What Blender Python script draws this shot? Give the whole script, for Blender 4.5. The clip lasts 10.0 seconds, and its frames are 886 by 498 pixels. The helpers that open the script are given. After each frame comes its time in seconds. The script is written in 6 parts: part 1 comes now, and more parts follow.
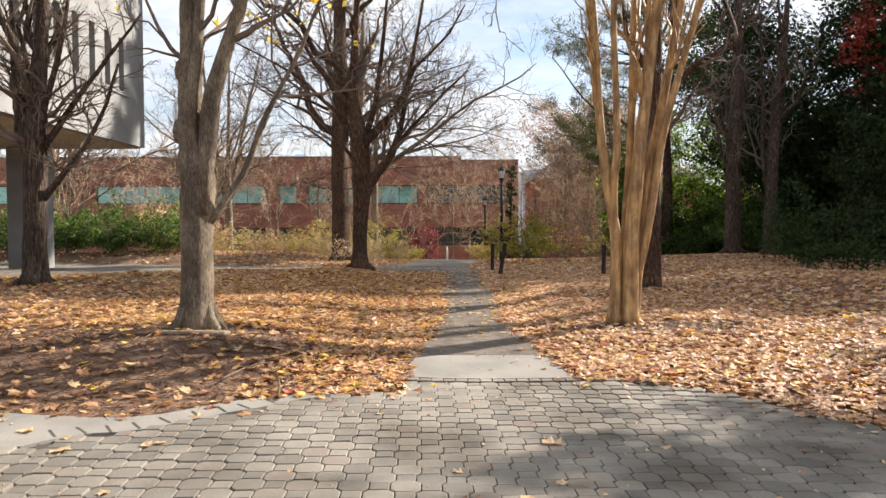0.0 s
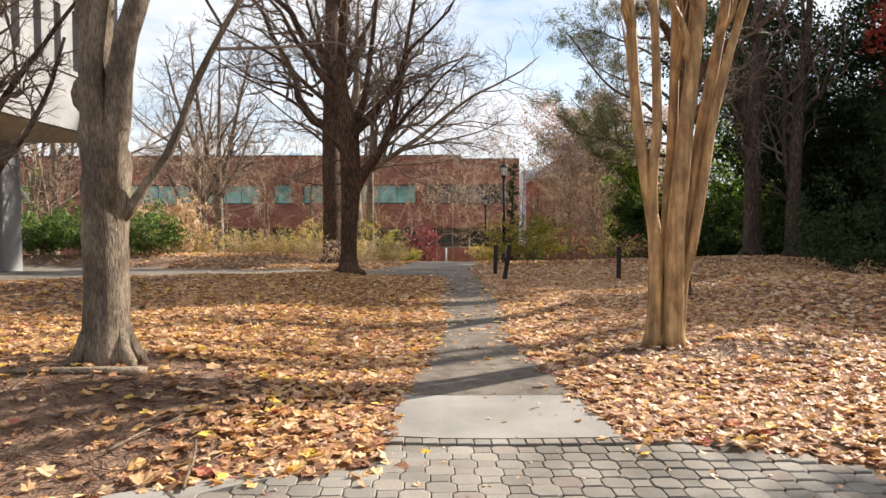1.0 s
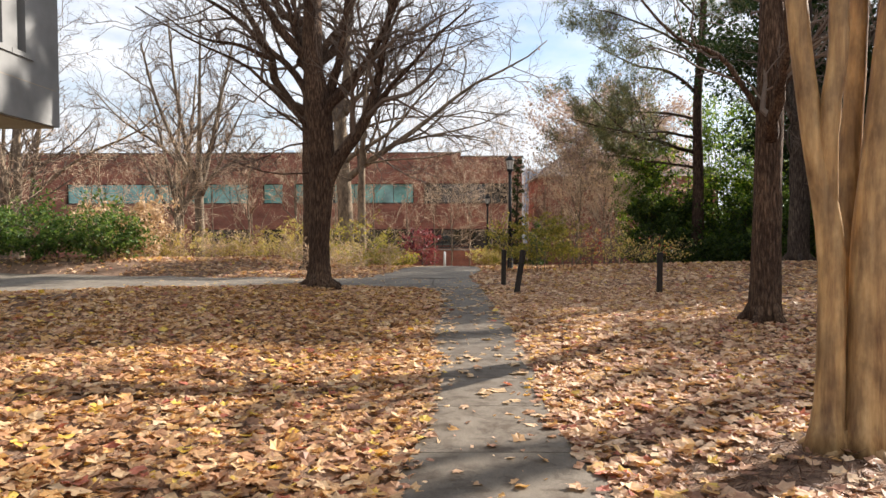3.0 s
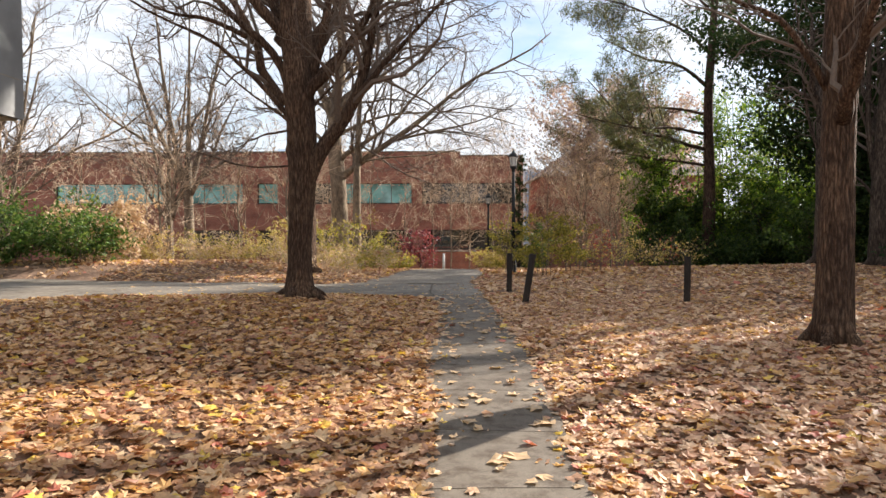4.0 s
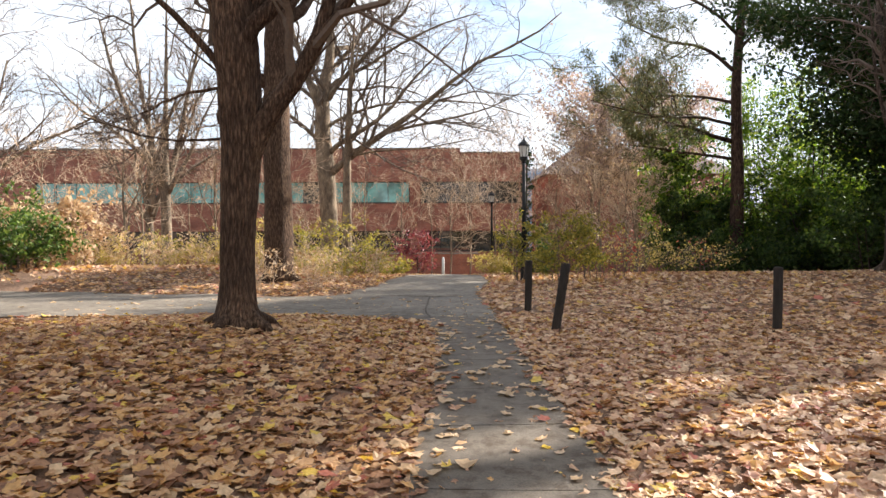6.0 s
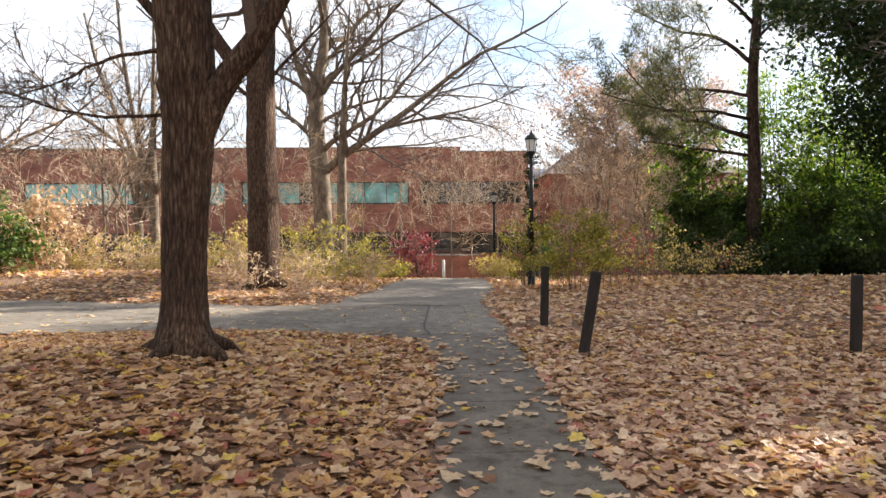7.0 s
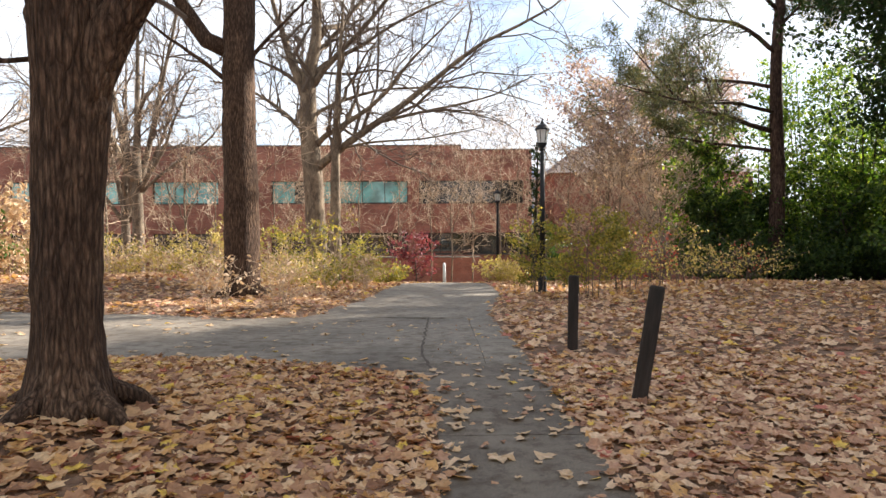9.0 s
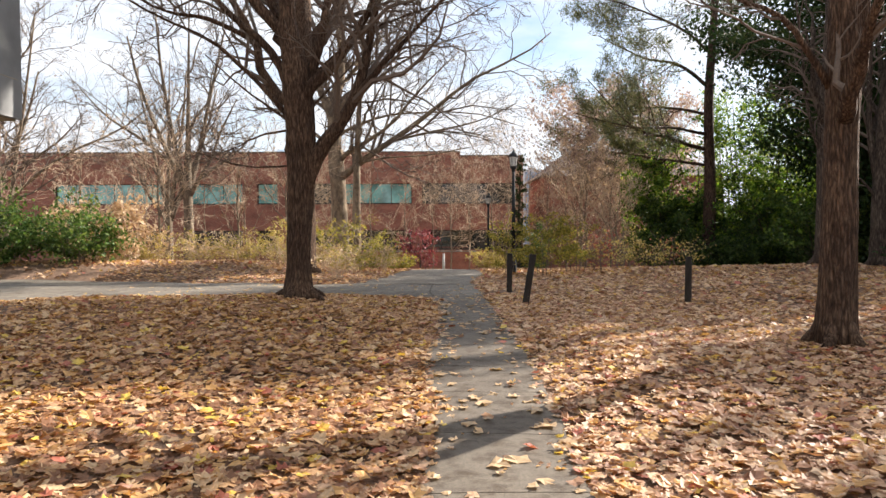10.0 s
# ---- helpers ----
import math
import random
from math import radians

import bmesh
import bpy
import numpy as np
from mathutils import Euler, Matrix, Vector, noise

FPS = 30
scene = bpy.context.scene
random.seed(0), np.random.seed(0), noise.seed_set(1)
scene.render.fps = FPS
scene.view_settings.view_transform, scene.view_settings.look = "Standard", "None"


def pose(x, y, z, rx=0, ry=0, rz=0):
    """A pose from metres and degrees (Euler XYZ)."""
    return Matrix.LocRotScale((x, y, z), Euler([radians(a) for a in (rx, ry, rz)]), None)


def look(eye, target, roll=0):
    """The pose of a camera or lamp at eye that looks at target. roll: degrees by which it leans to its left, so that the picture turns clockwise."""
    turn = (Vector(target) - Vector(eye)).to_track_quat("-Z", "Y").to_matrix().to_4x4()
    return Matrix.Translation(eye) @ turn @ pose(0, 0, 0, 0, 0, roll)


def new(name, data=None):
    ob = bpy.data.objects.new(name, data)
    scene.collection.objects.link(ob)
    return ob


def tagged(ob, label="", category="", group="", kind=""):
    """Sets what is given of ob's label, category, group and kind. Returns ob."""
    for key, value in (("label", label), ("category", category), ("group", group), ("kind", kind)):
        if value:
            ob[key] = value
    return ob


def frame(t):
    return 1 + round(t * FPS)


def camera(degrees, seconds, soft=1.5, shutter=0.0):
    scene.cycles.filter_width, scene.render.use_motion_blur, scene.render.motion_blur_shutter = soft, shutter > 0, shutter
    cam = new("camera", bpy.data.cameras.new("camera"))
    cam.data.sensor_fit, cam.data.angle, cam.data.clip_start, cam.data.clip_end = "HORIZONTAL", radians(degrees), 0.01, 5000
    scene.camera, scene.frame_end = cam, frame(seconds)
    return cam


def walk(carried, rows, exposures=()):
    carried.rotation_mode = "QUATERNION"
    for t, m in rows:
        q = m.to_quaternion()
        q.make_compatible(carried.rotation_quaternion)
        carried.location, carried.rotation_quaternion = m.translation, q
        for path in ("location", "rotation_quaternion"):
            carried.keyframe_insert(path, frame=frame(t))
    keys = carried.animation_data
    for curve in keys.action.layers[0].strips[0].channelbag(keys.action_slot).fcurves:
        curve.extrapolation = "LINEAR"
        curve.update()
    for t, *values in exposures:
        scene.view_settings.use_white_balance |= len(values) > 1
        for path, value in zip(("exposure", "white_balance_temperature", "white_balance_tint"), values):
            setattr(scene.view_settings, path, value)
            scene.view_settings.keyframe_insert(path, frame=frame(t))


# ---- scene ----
cam = camera(65.0, 10.0, soft=1.5)
METRES, EYE, TILT, LEAN, TURN = 40.541, 1.5, 0.0, 2.9, 0.0
ROWS = [
    (0, 0, 0, 0, 0.098, -2.016, -2.77),
    (0.5, 0.0002, 0.02641, -0.0006, 0.049, -1.967, -2.73),
    (1, 0.0006, 0.0527, -0.0008, 0.033, -1.951, -2.76),
    (1.5, 0.0013, 0.07857, -0.001, 0.033, -1.934, -2.8),
    (2, 0.0015, 0.10401, -0.0012, 0.033, -1.902, -2.73),
    (2.5, 0.0021, 0.1292, -0.0013, 0.016, -1.885, -2.73),
    (4, 0.0024, 0.20051, -0.0011, -0.082, -1.803, -2.72),
    (4.5, 0.003, 0.22411, -0.0012, -0.115, -1.787, -2.71),
    (5, 0.0032, 0.24809, -0.0013, -0.131, -1.77, -2.72),
    (5.5, 0.0029, 0.27212, -0.0015, -0.131, -1.754, -2.72),
    (7, 0.002, 0.34459, -0.0021, -0.164, -1.607, -2.59),
    (7.5, 0.0016, 0.36612, -0.0022, -0.18, -1.574, -2.61),
    (8, 0.0013, 0.38668, -0.0023, -0.164, -1.557, -2.61),
    (8.5, 0.0013, 0.40608, -0.0025, -0.18, -1.541, -2.63),
    (8.6, 0.0013, 0.40992, -0.0025, -0.18, -1.541, -2.63),
    (8.7, 0.0013, 0.41328, -0.0025, -0.18, -1.541, -2.63),
    (8.8, 0.0013, 0.41663, -0.0025, -0.18, -1.541, -2.63),
    (8.9, 0.0013, 0.41663, -0.0025, -0.18, -1.541, -2.63),
    (9, 0.0013, 0.40107, -0.0025, -0.18, -1.541, -2.62),
    (9.1, 0.0016, 0.38369, -0.0023, -0.18, -1.557, -2.62),
    (9.2, 0.002, 0.36478, -0.0021, -0.164, -1.59, -2.63),
    (9.3, 0.0024, 0.34526, -0.0019, -0.164, -1.623, -2.63),
    (9.4, 0.0027, 0.32574, -0.0016, -0.148, -1.656, -2.64),
    (9.5, 0.0029, 0.3075, -0.0014, -0.148, -1.689, -2.64),
    (9.6, 0.0029, 0.28664, -0.0013, -0.131, -1.705, -2.65),
    (9.7, 0.0029, 0.26474, -0.0012, -0.115, -1.721, -2.66),
    (9.8, 0.0028, 0.24339, -0.0011, -0.115, -1.738, -2.67),
    (9.9, 0.0027, 0.22204, -0.0011, -0.098, -1.77, -2.68),
    (10, 0.0025, 0.20222, -0.0011, -0.082, -1.787, -2.68),
]
walk(cam, [(t, pose(0, 0, EYE, TILT, LEAN, TURN) @ pose(METRES * x, METRES * y, METRES * z, 90 + pitch, roll, yaw)) for t, x, y, z, yaw, pitch, roll in ROWS],
     [(0.0, 1.45, 6580, 10), (2.5, 1.44, 6560, 10), (4.5, 1.56, 6500, 10), (7.0, 1.80, 6450, 10), (8.8, 1.80, 6450, 10), (9.5, 1.74, 6450, 10), (10.0, 1.57, 6500, 10)])

# ---- world and sun ----
SUN_AZ, SUN_EL = 56.8, 30.9  # degrees clockwise from +y, and above the horizon
world = bpy.data.worlds.new("world")
scene.world = world
world.use_nodes = True
wn, wl = world.node_tree.nodes, world.node_tree.links
sky = wn.new("ShaderNodeTexSky")
sky.sky_type, sky.sun_disc = "NISHITA", False
sky.sun_elevation, sky.sun_rotation = radians(SUN_EL), radians(SUN_AZ)
sky.dust_density, sky.ozone_density = 0.6, 1.5
wtc = wn.new("ShaderNodeTexCoord")
wmap = wn.new("ShaderNodeMapping")
wmap.inputs["Scale"].default_value = (1.0, 1.0, 3.2)
wnoise = wn.new("ShaderNodeTexNoise")
wnoise.inputs["Scale"].default_value = 3.0
wnoise.inputs["Detail"].default_value = 7.0
wnoise.inputs["Roughness"].default_value = 0.6
wramp = wn.new("ShaderNodeValToRGB")
wramp.color_ramp.elements[0].position, wramp.color_ramp.elements[1].position = 0.28, 0.56
wmix = wn.new("ShaderNodeMix")
wmix.data_type = "RGBA"
wmix.inputs[7].default_value = (5.9, 6.1, 6.45, 1.0)
wl.new(wtc.outputs["Generated"], wmap.inputs["Vector"])
wl.new(wmap.outputs[0], wnoise.inputs["Vector"])
wl.new(wnoise.outputs[0], wramp.inputs[0])
wsep = wn.new("ShaderNodeSeparateXYZ")
whigh = wn.new("ShaderNodeMapRange")
whigh.interpolation_type = "SMOOTHSTEP"
for _k, _v in (("From Min", 0.12), ("From Max", 0.75), ("To Min", 1.0), ("To Max", 0.95)):
    whigh.inputs[_k].default_value = _v
wmul = wn.new("ShaderNodeMath")
wmul.operation = "MULTIPLY"
wl.new(wtc.outputs["Generated"], wsep.inputs[0])
wl.new(wsep.outputs["Z"], whigh.inputs["Value"])
wl.new(wramp.outputs[0], wmul.inputs[0])
wl.new(whigh.outputs[0], wmul.inputs[1])
wl.new(wmul.outputs[0], wmix.inputs[0])
wl.new(sky.outputs[0], wmix.inputs[6])
wl.new(wmix.outputs[2], wn["Background"].inputs["Color"])
wn["Background"].inputs["Strength"].default_value = 0.066
sun_data = bpy.data.lights.new("sun", "SUN")
sun_data.energy, sun_data.angle, sun_data.color = 4.6, radians(0.5), (1.0, 0.93, 0.84)
sun = new("sun", sun_data)
_a, _e = radians(SUN_AZ), radians(SUN_EL)
SUN_DIR = Vector((math.sin(_a) * math.cos(_e), math.cos(_a) * math.cos(_e), math.sin(_e)))
sun.matrix_world = look(SUN_DIR * 100, (0, 0, 0))

# ---- materials ----


def mat_base(name, rough=0.8, metal=0.0, spec=0.5):
    m = bpy.data.materials.new(name)
    m.use_nodes = True
    b = m.node_tree.nodes["Principled BSDF"]
    b.inputs["Roughness"].default_value = rough
    b.inputs["Metallic"].default_value = metal
    b.inputs["Specular IOR Level"].default_value = spec
    return m, m.node_tree.nodes, m.node_tree.links, b


def ramp_node(nodes, stops, interp="LINEAR"):
    r = nodes.new("ShaderNodeValToRGB")
    r.color_ramp.interpolation = interp
    e = r.color_ramp.elements
    while len(e) < len(stops):
        e.new(0.5)
    for k, (p, c) in zip(e, stops):
        k.position, k.color = p, (*c, 1.0)
    return r


def noise_node(nodes, links, scale, detail=4.0, rough=0.55, stretch=(1, 1, 1), coord="Object"):
    tc = nodes.new("ShaderNodeTexCoord")
    mp = nodes.new("ShaderNodeMapping")
    mp.inputs["Scale"].default_value = stretch
    n = nodes.new("ShaderNodeTexNoise")
    n.inputs["Scale"].default_value, n.inputs["Detail"].default_value, n.inputs["Roughness"].default_value = scale, detail, rough
    links.new(tc.outputs[coord], mp.inputs["Vector"])
    links.new(mp.outputs[0], n.inputs["Vector"])
    return n


def mix_node(nodes, links, fac, a, b, blend="MIX"):
    m = nodes.new("ShaderNodeMix")
    m.data_type, m.blend_type = "RGBA", blend
    for sock, v in ((m.inputs[0], fac), (m.inputs[6], a), (m.inputs[7], b)):
        if isinstance(v, (int, float)):
            sock.default_value = v
        elif isinstance(v, tuple):
            sock.default_value = (*v, 1.0)
        else:
            links.new(v, sock)
    return m.outputs[2]


def bump_node(nodes, links, height, bsdf, strength=0.4, dist=0.01):
    b = nodes.new("ShaderNodeBump")
    b.inputs["Strength"].default_value, b.inputs["Distance"].default_value = strength, dist
    links.new(height, b.inputs["Height"])
    links.new(b.outputs[0], bsdf.inputs["Normal"])


def surface(name, dark, light, scale=3.0, fine=60.0, rough=0.85, bump=0.3, stretch=(1, 1, 1), metal=0.0, spec=0.4, dist=0.01):
    """A plain weathered surface: broad stains between two tones, fine grain over them, and grain in the relief."""
    m, n, l, b = mat_base(name, rough, metal, spec)
    broad = noise_node(n, l, scale, 5.0, 0.6, stretch)
    grain = noise_node(n, l, fine, 3.0, 0.6, stretch)
    r = ramp_node(n, [(0.3, dark), (0.7, light)])
    l.new(broad.outputs[0], r.inputs[0])
    g = ramp_node(n, [(0.25, (0.72, 0.72, 0.72)), (0.75, (1.15, 1.15, 1.15))])
    l.new(grain.outputs[0], g.inputs[0])
    l.new(mix_node(n, l, 1.0, r.outputs[0], g.outputs[0], "MULTIPLY"), b.inputs["Base Color"])
    bump_node(n, l, grain.outputs[0], b, bump, dist)
    return m


def stained(name, dark, light):
    """Old paving: broad wet stains, blotches of leaf tannin and a coarse speckle of stone chips."""
    m, n, l, b = mat_base(name, 0.7, 0.0, 0.3)
    broad = noise_node(n, l, 0.8, 6.0, 0.62)
    blot = noise_node(n, l, 5.5, 5.0, 0.7)
    grain = noise_node(n, l, 110.0, 3.0, 0.7)
    r = ramp_node(n, [(0.32, dark), (0.68, light)])
    l.new(broad.outputs[0], r.inputs[0])
    t = ramp_node(n, [(0.36, (0.50, 0.42, 0.34)), (0.52, (1.0, 0.98, 0.95)), (0.72, (1.15, 1.15, 1.13))])
    l.new(blot.outputs[0], t.inputs[0])
    g = ramp_node(n, [(0.3, (0.55, 0.54, 0.52)), (0.5, (1.0, 1.0, 1.0)), (0.72, (1.6, 1.58, 1.52))])
    l.new(grain.outputs[0], g.inputs[0])
    c = mix_node(n, l, 1.0, r.outputs[0], t.outputs[0], "MULTIPLY")
    l.new(mix_node(n, l, 1.0, c, g.outputs[0], "MULTIPLY"), b.inputs["Base Color"])
    bump_node(n, l, grain.outputs[0], b, 0.5, 0.006)
    return m


def bark(name, dark, mid, light, ridge=22.0, strength=0.9, patch=2.2, patch_tone=None, grain=0.16, plates=0.0, rough=0.9, spec=0.2):
    m, n, l, b = mat_base(name, rough, 0.0, spec)
    furrow = noise_node(n, l, ridge, 5.0, 0.65, (1, 1, grain))
    broad = noise_node(n, l, patch, 4.0, 0.6, (1, 1, 0.5))
    r = ramp_node(n, [(0.33, dark), (0.52, mid), (0.72, light)])
    l.new(furrow.outputs[0], r.inputs[0])
    p = ramp_node(n, [(0.42, (0.75, 0.72, 0.7)), (0.62, patch_tone or (1.2, 1.18, 1.12))])
    l.new(broad.outputs[0], p.inputs[0])
    col = mix_node(n, l, 1.0, r.outputs[0], p.outputs[0], "MULTIPLY")
    height = furrow.outputs[0]
    if plates:
        # long plates parted by deep furrows, their lines bent by noise
        tc, mp = n.new("ShaderNodeTexCoord"), n.new("ShaderNodeMapping")
        mp.inputs["Scale"].default_value = (1, 1, 0.13)
        l.new(tc.outputs["Object"], mp.inputs["Vector"])
        bend = noise_node(n, l, 9.0, 3.0, 0.6, (1, 1, 0.4))
        vec = mix_node(n, l, 0.045, mp.outputs[0], bend.outputs["Color"], "ADD")
        vo = n.new("ShaderNodeTexVoronoi")
        vo.feature = "DISTANCE_TO_EDGE"
        vo.inputs["Scale"].default_value = plates
        l.new(vec, vo.inputs["Vector"])
        e = ramp_node(n, [(0.0, (0.22, 0.2, 0.19)), (0.10, (0.62, 0.6, 0.58)), (0.3, (1.12, 1.1, 1.08))])
        l.new(vo.outputs["Distance"], e.inputs[0])
        col = mix_node(n, l, 0.65, col, e.outputs[0], "MULTIPLY")
        height = mix_node(n, l, 0.6, furrow.outputs[0], e.outputs[0])
    l.new(col, b.inputs["Base Color"])
    bump_node(n, l, height, b, strength, 0.03)
    return m


def foliage(name, stops, trans=0.35, rough=0.5, spec=0.4, interp="LINEAR", tint=None):
    """Leaves: each leaf takes its own tone; light passes through in part."""
    m, n, l, b = mat_base(name, rough, 0.0, spec)
    geo = n.new("ShaderNodeNewGeometry")
    r = ramp_node(n, stops, interp)
    l.new(geo.outputs["Random Per Island"], r.inputs[0])
    mottle = noise_node(n, l, 30.0, 3.0)
    g = ramp_node(n, [(0.3, (0.75, 0.72, 0.7)), (0.7, (1.12, 1.12, 1.1))])
    l.new(mottle.outputs[0], g.inputs[0])
    col = mix_node(n, l, 1.0, r.outputs[0], g.outputs[0], "MULTIPLY")
    l.new(col, b.inputs["Base Color"])
    t = n.new("ShaderNodeBsdfTranslucent")
    l.new(mix_node(n, l, 1.0, col, tint or (1.5, 1.4, 0.9), "MULTIPLY"), t.inputs["Color"])
    ms = n.new("ShaderNodeMixShader")
    ms.inputs[0].default_value = trans
    l.new(b.outputs[0], ms.inputs[1])
    l.new(t.outputs[0], ms.inputs[2])
    l.new(ms.outputs[0], n["Material Output"].inputs["Surface"])
    return m


def plain(name, col, rough=0.5, metal=0.0, spec=0.5):
    m, n, l, b = mat_base(name, rough, metal, spec)
    v = noise_node(n, l, 25.0, 4.0)
    r = ramp_node(n, [(0.3, tuple(c * 0.8 for c in col)), (0.7, tuple(c * 1.15 for c in col))])
    l.new(v.outputs[0], r.inputs[0])
    l.new(r.outputs[0], b.inputs["Base Color"])
    return m


def brick_material(name):
    m, n, l, b = mat_base(name, 0.9, 0.0, 0.2)
    tc = n.new("ShaderNodeTexCoord")
    mp = n.new("ShaderNodeMapping")
    mp.inputs["Rotation"].default_value = (radians(90), 0, 0)
    l.new(tc.outputs["Object"], mp.inputs["Vector"])
    bt = n.new("ShaderNodeTexBrick")
    for k, v in (("Scale", 1.0), ("Mortar Size", 0.006), ("Brick Width", 0.22), ("Row Height", 0.075), ("Bias", 0.0)):
        bt.inputs[k].default_value = v
    bt.inputs["Color1"].default_value = (0.33, 0.145, 0.105, 1)
    bt.inputs["Color2"].default_value = (0.25, 0.105, 0.078, 1)
    bt.inputs["Mortar"].default_value = (0.28, 0.185, 0.15, 1)
    l.new(mp.outputs[0], bt.inputs["Vector"])
    broad = noise_node(n, l, 0.35, 5.0, 0.6, (1, 1, 2.5))
    p = ramp_node(n, [(0.35, (0.72, 0.7, 0.7)), (0.65, (1.2, 1.15, 1.1))])
    l.new(broad.outputs[0], p.inputs[0])
    l.new(mix_node(n, l, 1.0, bt.outputs["Color"], p.outputs[0], "MULTIPLY"), b.inputs["Base Color"])
    return m


def window_glass(name, tone=(0.02, 0.05, 0.05), rough=0.04):
    m, n, l, b = mat_base(name, rough, 0.0, 1.0)
    b.inputs["IOR"].default_value = 1.6
    v = noise_node(n, l, 0.5, 3.0)
    r = ramp_node(n, [(0.35, tuple(c * 0.6 for c in tone)), (0.65, tuple(c * 1.6 for c in tone))])
    l.new(v.outputs[0], r.inputs[0])
    l.new(r.outputs[0], b.inputs["Base Color"])
    return m


LITTER = [(0.0, (0.28, 0.145, 0.09)), (0.13, (0.45, 0.26, 0.165)), (0.36, (0.57, 0.37, 0.235)), (0.62, (0.69, 0.50, 0.335)), (0.84, (0.62, 0.37, 0.15)),
          (0.93, (0.70, 0.50, 0.12)), (0.955, (0.46, 0.16, 0.115)), (0.98, (0.36, 0.19, 0.13))]
GOLDEN = [(0.0, (0.26, 0.13, 0.07)), (0.16, (0.42, 0.23, 0.125)), (0.40, (0.56, 0.345, 0.18)), (0.62, (0.66, 0.46, 0.27)), (0.78, (0.60, 0.35, 0.14)),
          (0.91, (0.68, 0.48, 0.10)), (0.95, (0.42, 0.14, 0.09)), (0.975, (0.32, 0.16, 0.10))]
M_LEAF = foliage("fallen_leaves", LITTER, 0.25, 0.55, 0.3, "CONSTANT")
M_LEAF_GOLD = foliage("golden_fallen_leaves", GOLDEN, 0.25, 0.55, 0.3, "CONSTANT")
M_PATHLEAF = foliage("leaves_on_path", [(0.0, (0.62, 0.47, 0.30)), (0.4, (0.55, 0.38, 0.22)), (0.78, (0.66, 0.48, 0.14)), (0.85, (0.55, 0.22, 0.06)), (0.92, (0.35, 0.17, 0.09))], 0.2, 0.45, 0.5, "CONSTANT")
M_YELLOW = foliage("yellow_maple_leaves", [(0.0, (0.75, 0.52, 0.05)), (1.0, (0.8, 0.6, 0.10))], 0.5)
M_DUFF = surface("leaf_mould", (0.095, 0.056, 0.035), (0.30, 0.182, 0.116), 9.0, 45.0, 0.95, 0.9, dist=0.03)
M_STRAW = foliage("pine_straw", [(0.0, (0.055, 0.024, 0.014)), (0.6, (0.11, 0.052, 0.031)), (0.92, (0.20, 0.105, 0.06)), (1.0, (0.42, 0.26, 0.16))], 0.1, 0.7)
M_CONC = surface("worn_concrete", (0.17, 0.157, 0.138), (0.28, 0.258, 0.225), 1.1, 140.0, 0.9, 0.35, dist=0.004)
M_CONC_DARK = stained("grey_asphalt_path", (0.088, 0.071, 0.056), (0.16, 0.134, 0.106))
M_CROSS = stained("pale_worn_asphalt", (0.122, 0.105, 0.086), (0.215, 0.19, 0.157))
M_JOINT = surface("joint_dirt", (0.05, 0.038, 0.029), (0.10, 0.08, 0.062), 6.0, 80.0, 0.95, 0.4)
M_BRICK = brick_material("red_brick")
M_COPING = surface("dark_coping", (0.10, 0.075, 0.065), (0.16, 0.12, 0.10), 2.0, 40.0)
M_WHITE = surface("white_concrete_panel", (0.185, 0.183, 0.179), (0.275, 0.272, 0.266), 0.8, 60.0, 0.8, 0.2)
M_SOFFIT = surface("tan_soffit", (0.34, 0.27, 0.18), (0.44, 0.36, 0.25), 0.7, 40.0)
# base tone also holds the sky's reflection and pale blinds behind the glass
M_GLASS = window_glass("green_tinted_glass", (0.13, 0.36, 0.34))
M_DARKGLASS = window_glass("dark_glass", (0.012, 0.022, 0.022))
M_FRAME = plain("dark_bronze_frame", (0.03, 0.026, 0.022), 0.5, 0.3)
M_BLACK = plain("black_painted_metal", (0.012, 0.012, 0.013), 0.6, 0.0, 0.3)
M_POST = surface("weathered_dark_timber", (0.015, 0.011, 0.008), (0.045, 0.032, 0.024), 9.0, 70.0, 0.9, 0.7, (1, 1, 0.15))
M_LAMPGLASS = window_glass("frosted_lantern_glass", (0.5, 0.5, 0.47), 0.25)
M_BARK = bark("grey_brown_bark", (0.04, 0.024, 0.015), (0.115, 0.070, 0.046), (0.235, 0.158, 0.11), 34.0, 1.0, 2.2, None, 0.2, 26.0)
M_BARK_PALE = bark("pale_grey_bark", (0.10, 0.076, 0.055), (0.19, 0.148, 0.108), (0.30, 0.24, 0.18), 62.0, 0.55, 3.0, (1.45, 1.42, 1.34), 0.1)
M_BARK_GREY = bark("mottled_grey_bark", (0.07, 0.052, 0.039), (0.15, 0.12, 0.09), (0.25, 0.203, 0.155), 70.0, 0.9, 3.4, (1.6, 1.56, 1.48), 0.22)
M_BARK_DARK = bark("dark_oak_bark", (0.04, 0.029, 0.023), (0.10, 0.074, 0.058), (0.20, 0.155, 0.125), 22.0, 1.0, 2.2, None, 0.2, 22.0)
M_PINEBARK = bark("pine_bark", (0.045, 0.028, 0.021), (0.11, 0.068, 0.052), (0.19, 0.125, 0.095), 16.0, 1.0, 2.2, None, 0.3, 14.0)
M_CRAPE = bark("cinnamon_smooth_bark", (0.18, 0.095, 0.038), (0.335, 0.205, 0.088), (0.45, 0.30, 0.145), 16.0, 0.5, 6.0, (1.36, 1.34, 1.28), 0.11, 0.0, 0.55, 0.4)
M_TWIG = plain("dark_twigs", (0.15, 0.113, 0.088), 0.85, 0.0, 0.2)
M_TWIG_MID = plain("grey_brown_twigs", (0.15, 0.117, 0.092), 0.85, 0.0, 0.2)
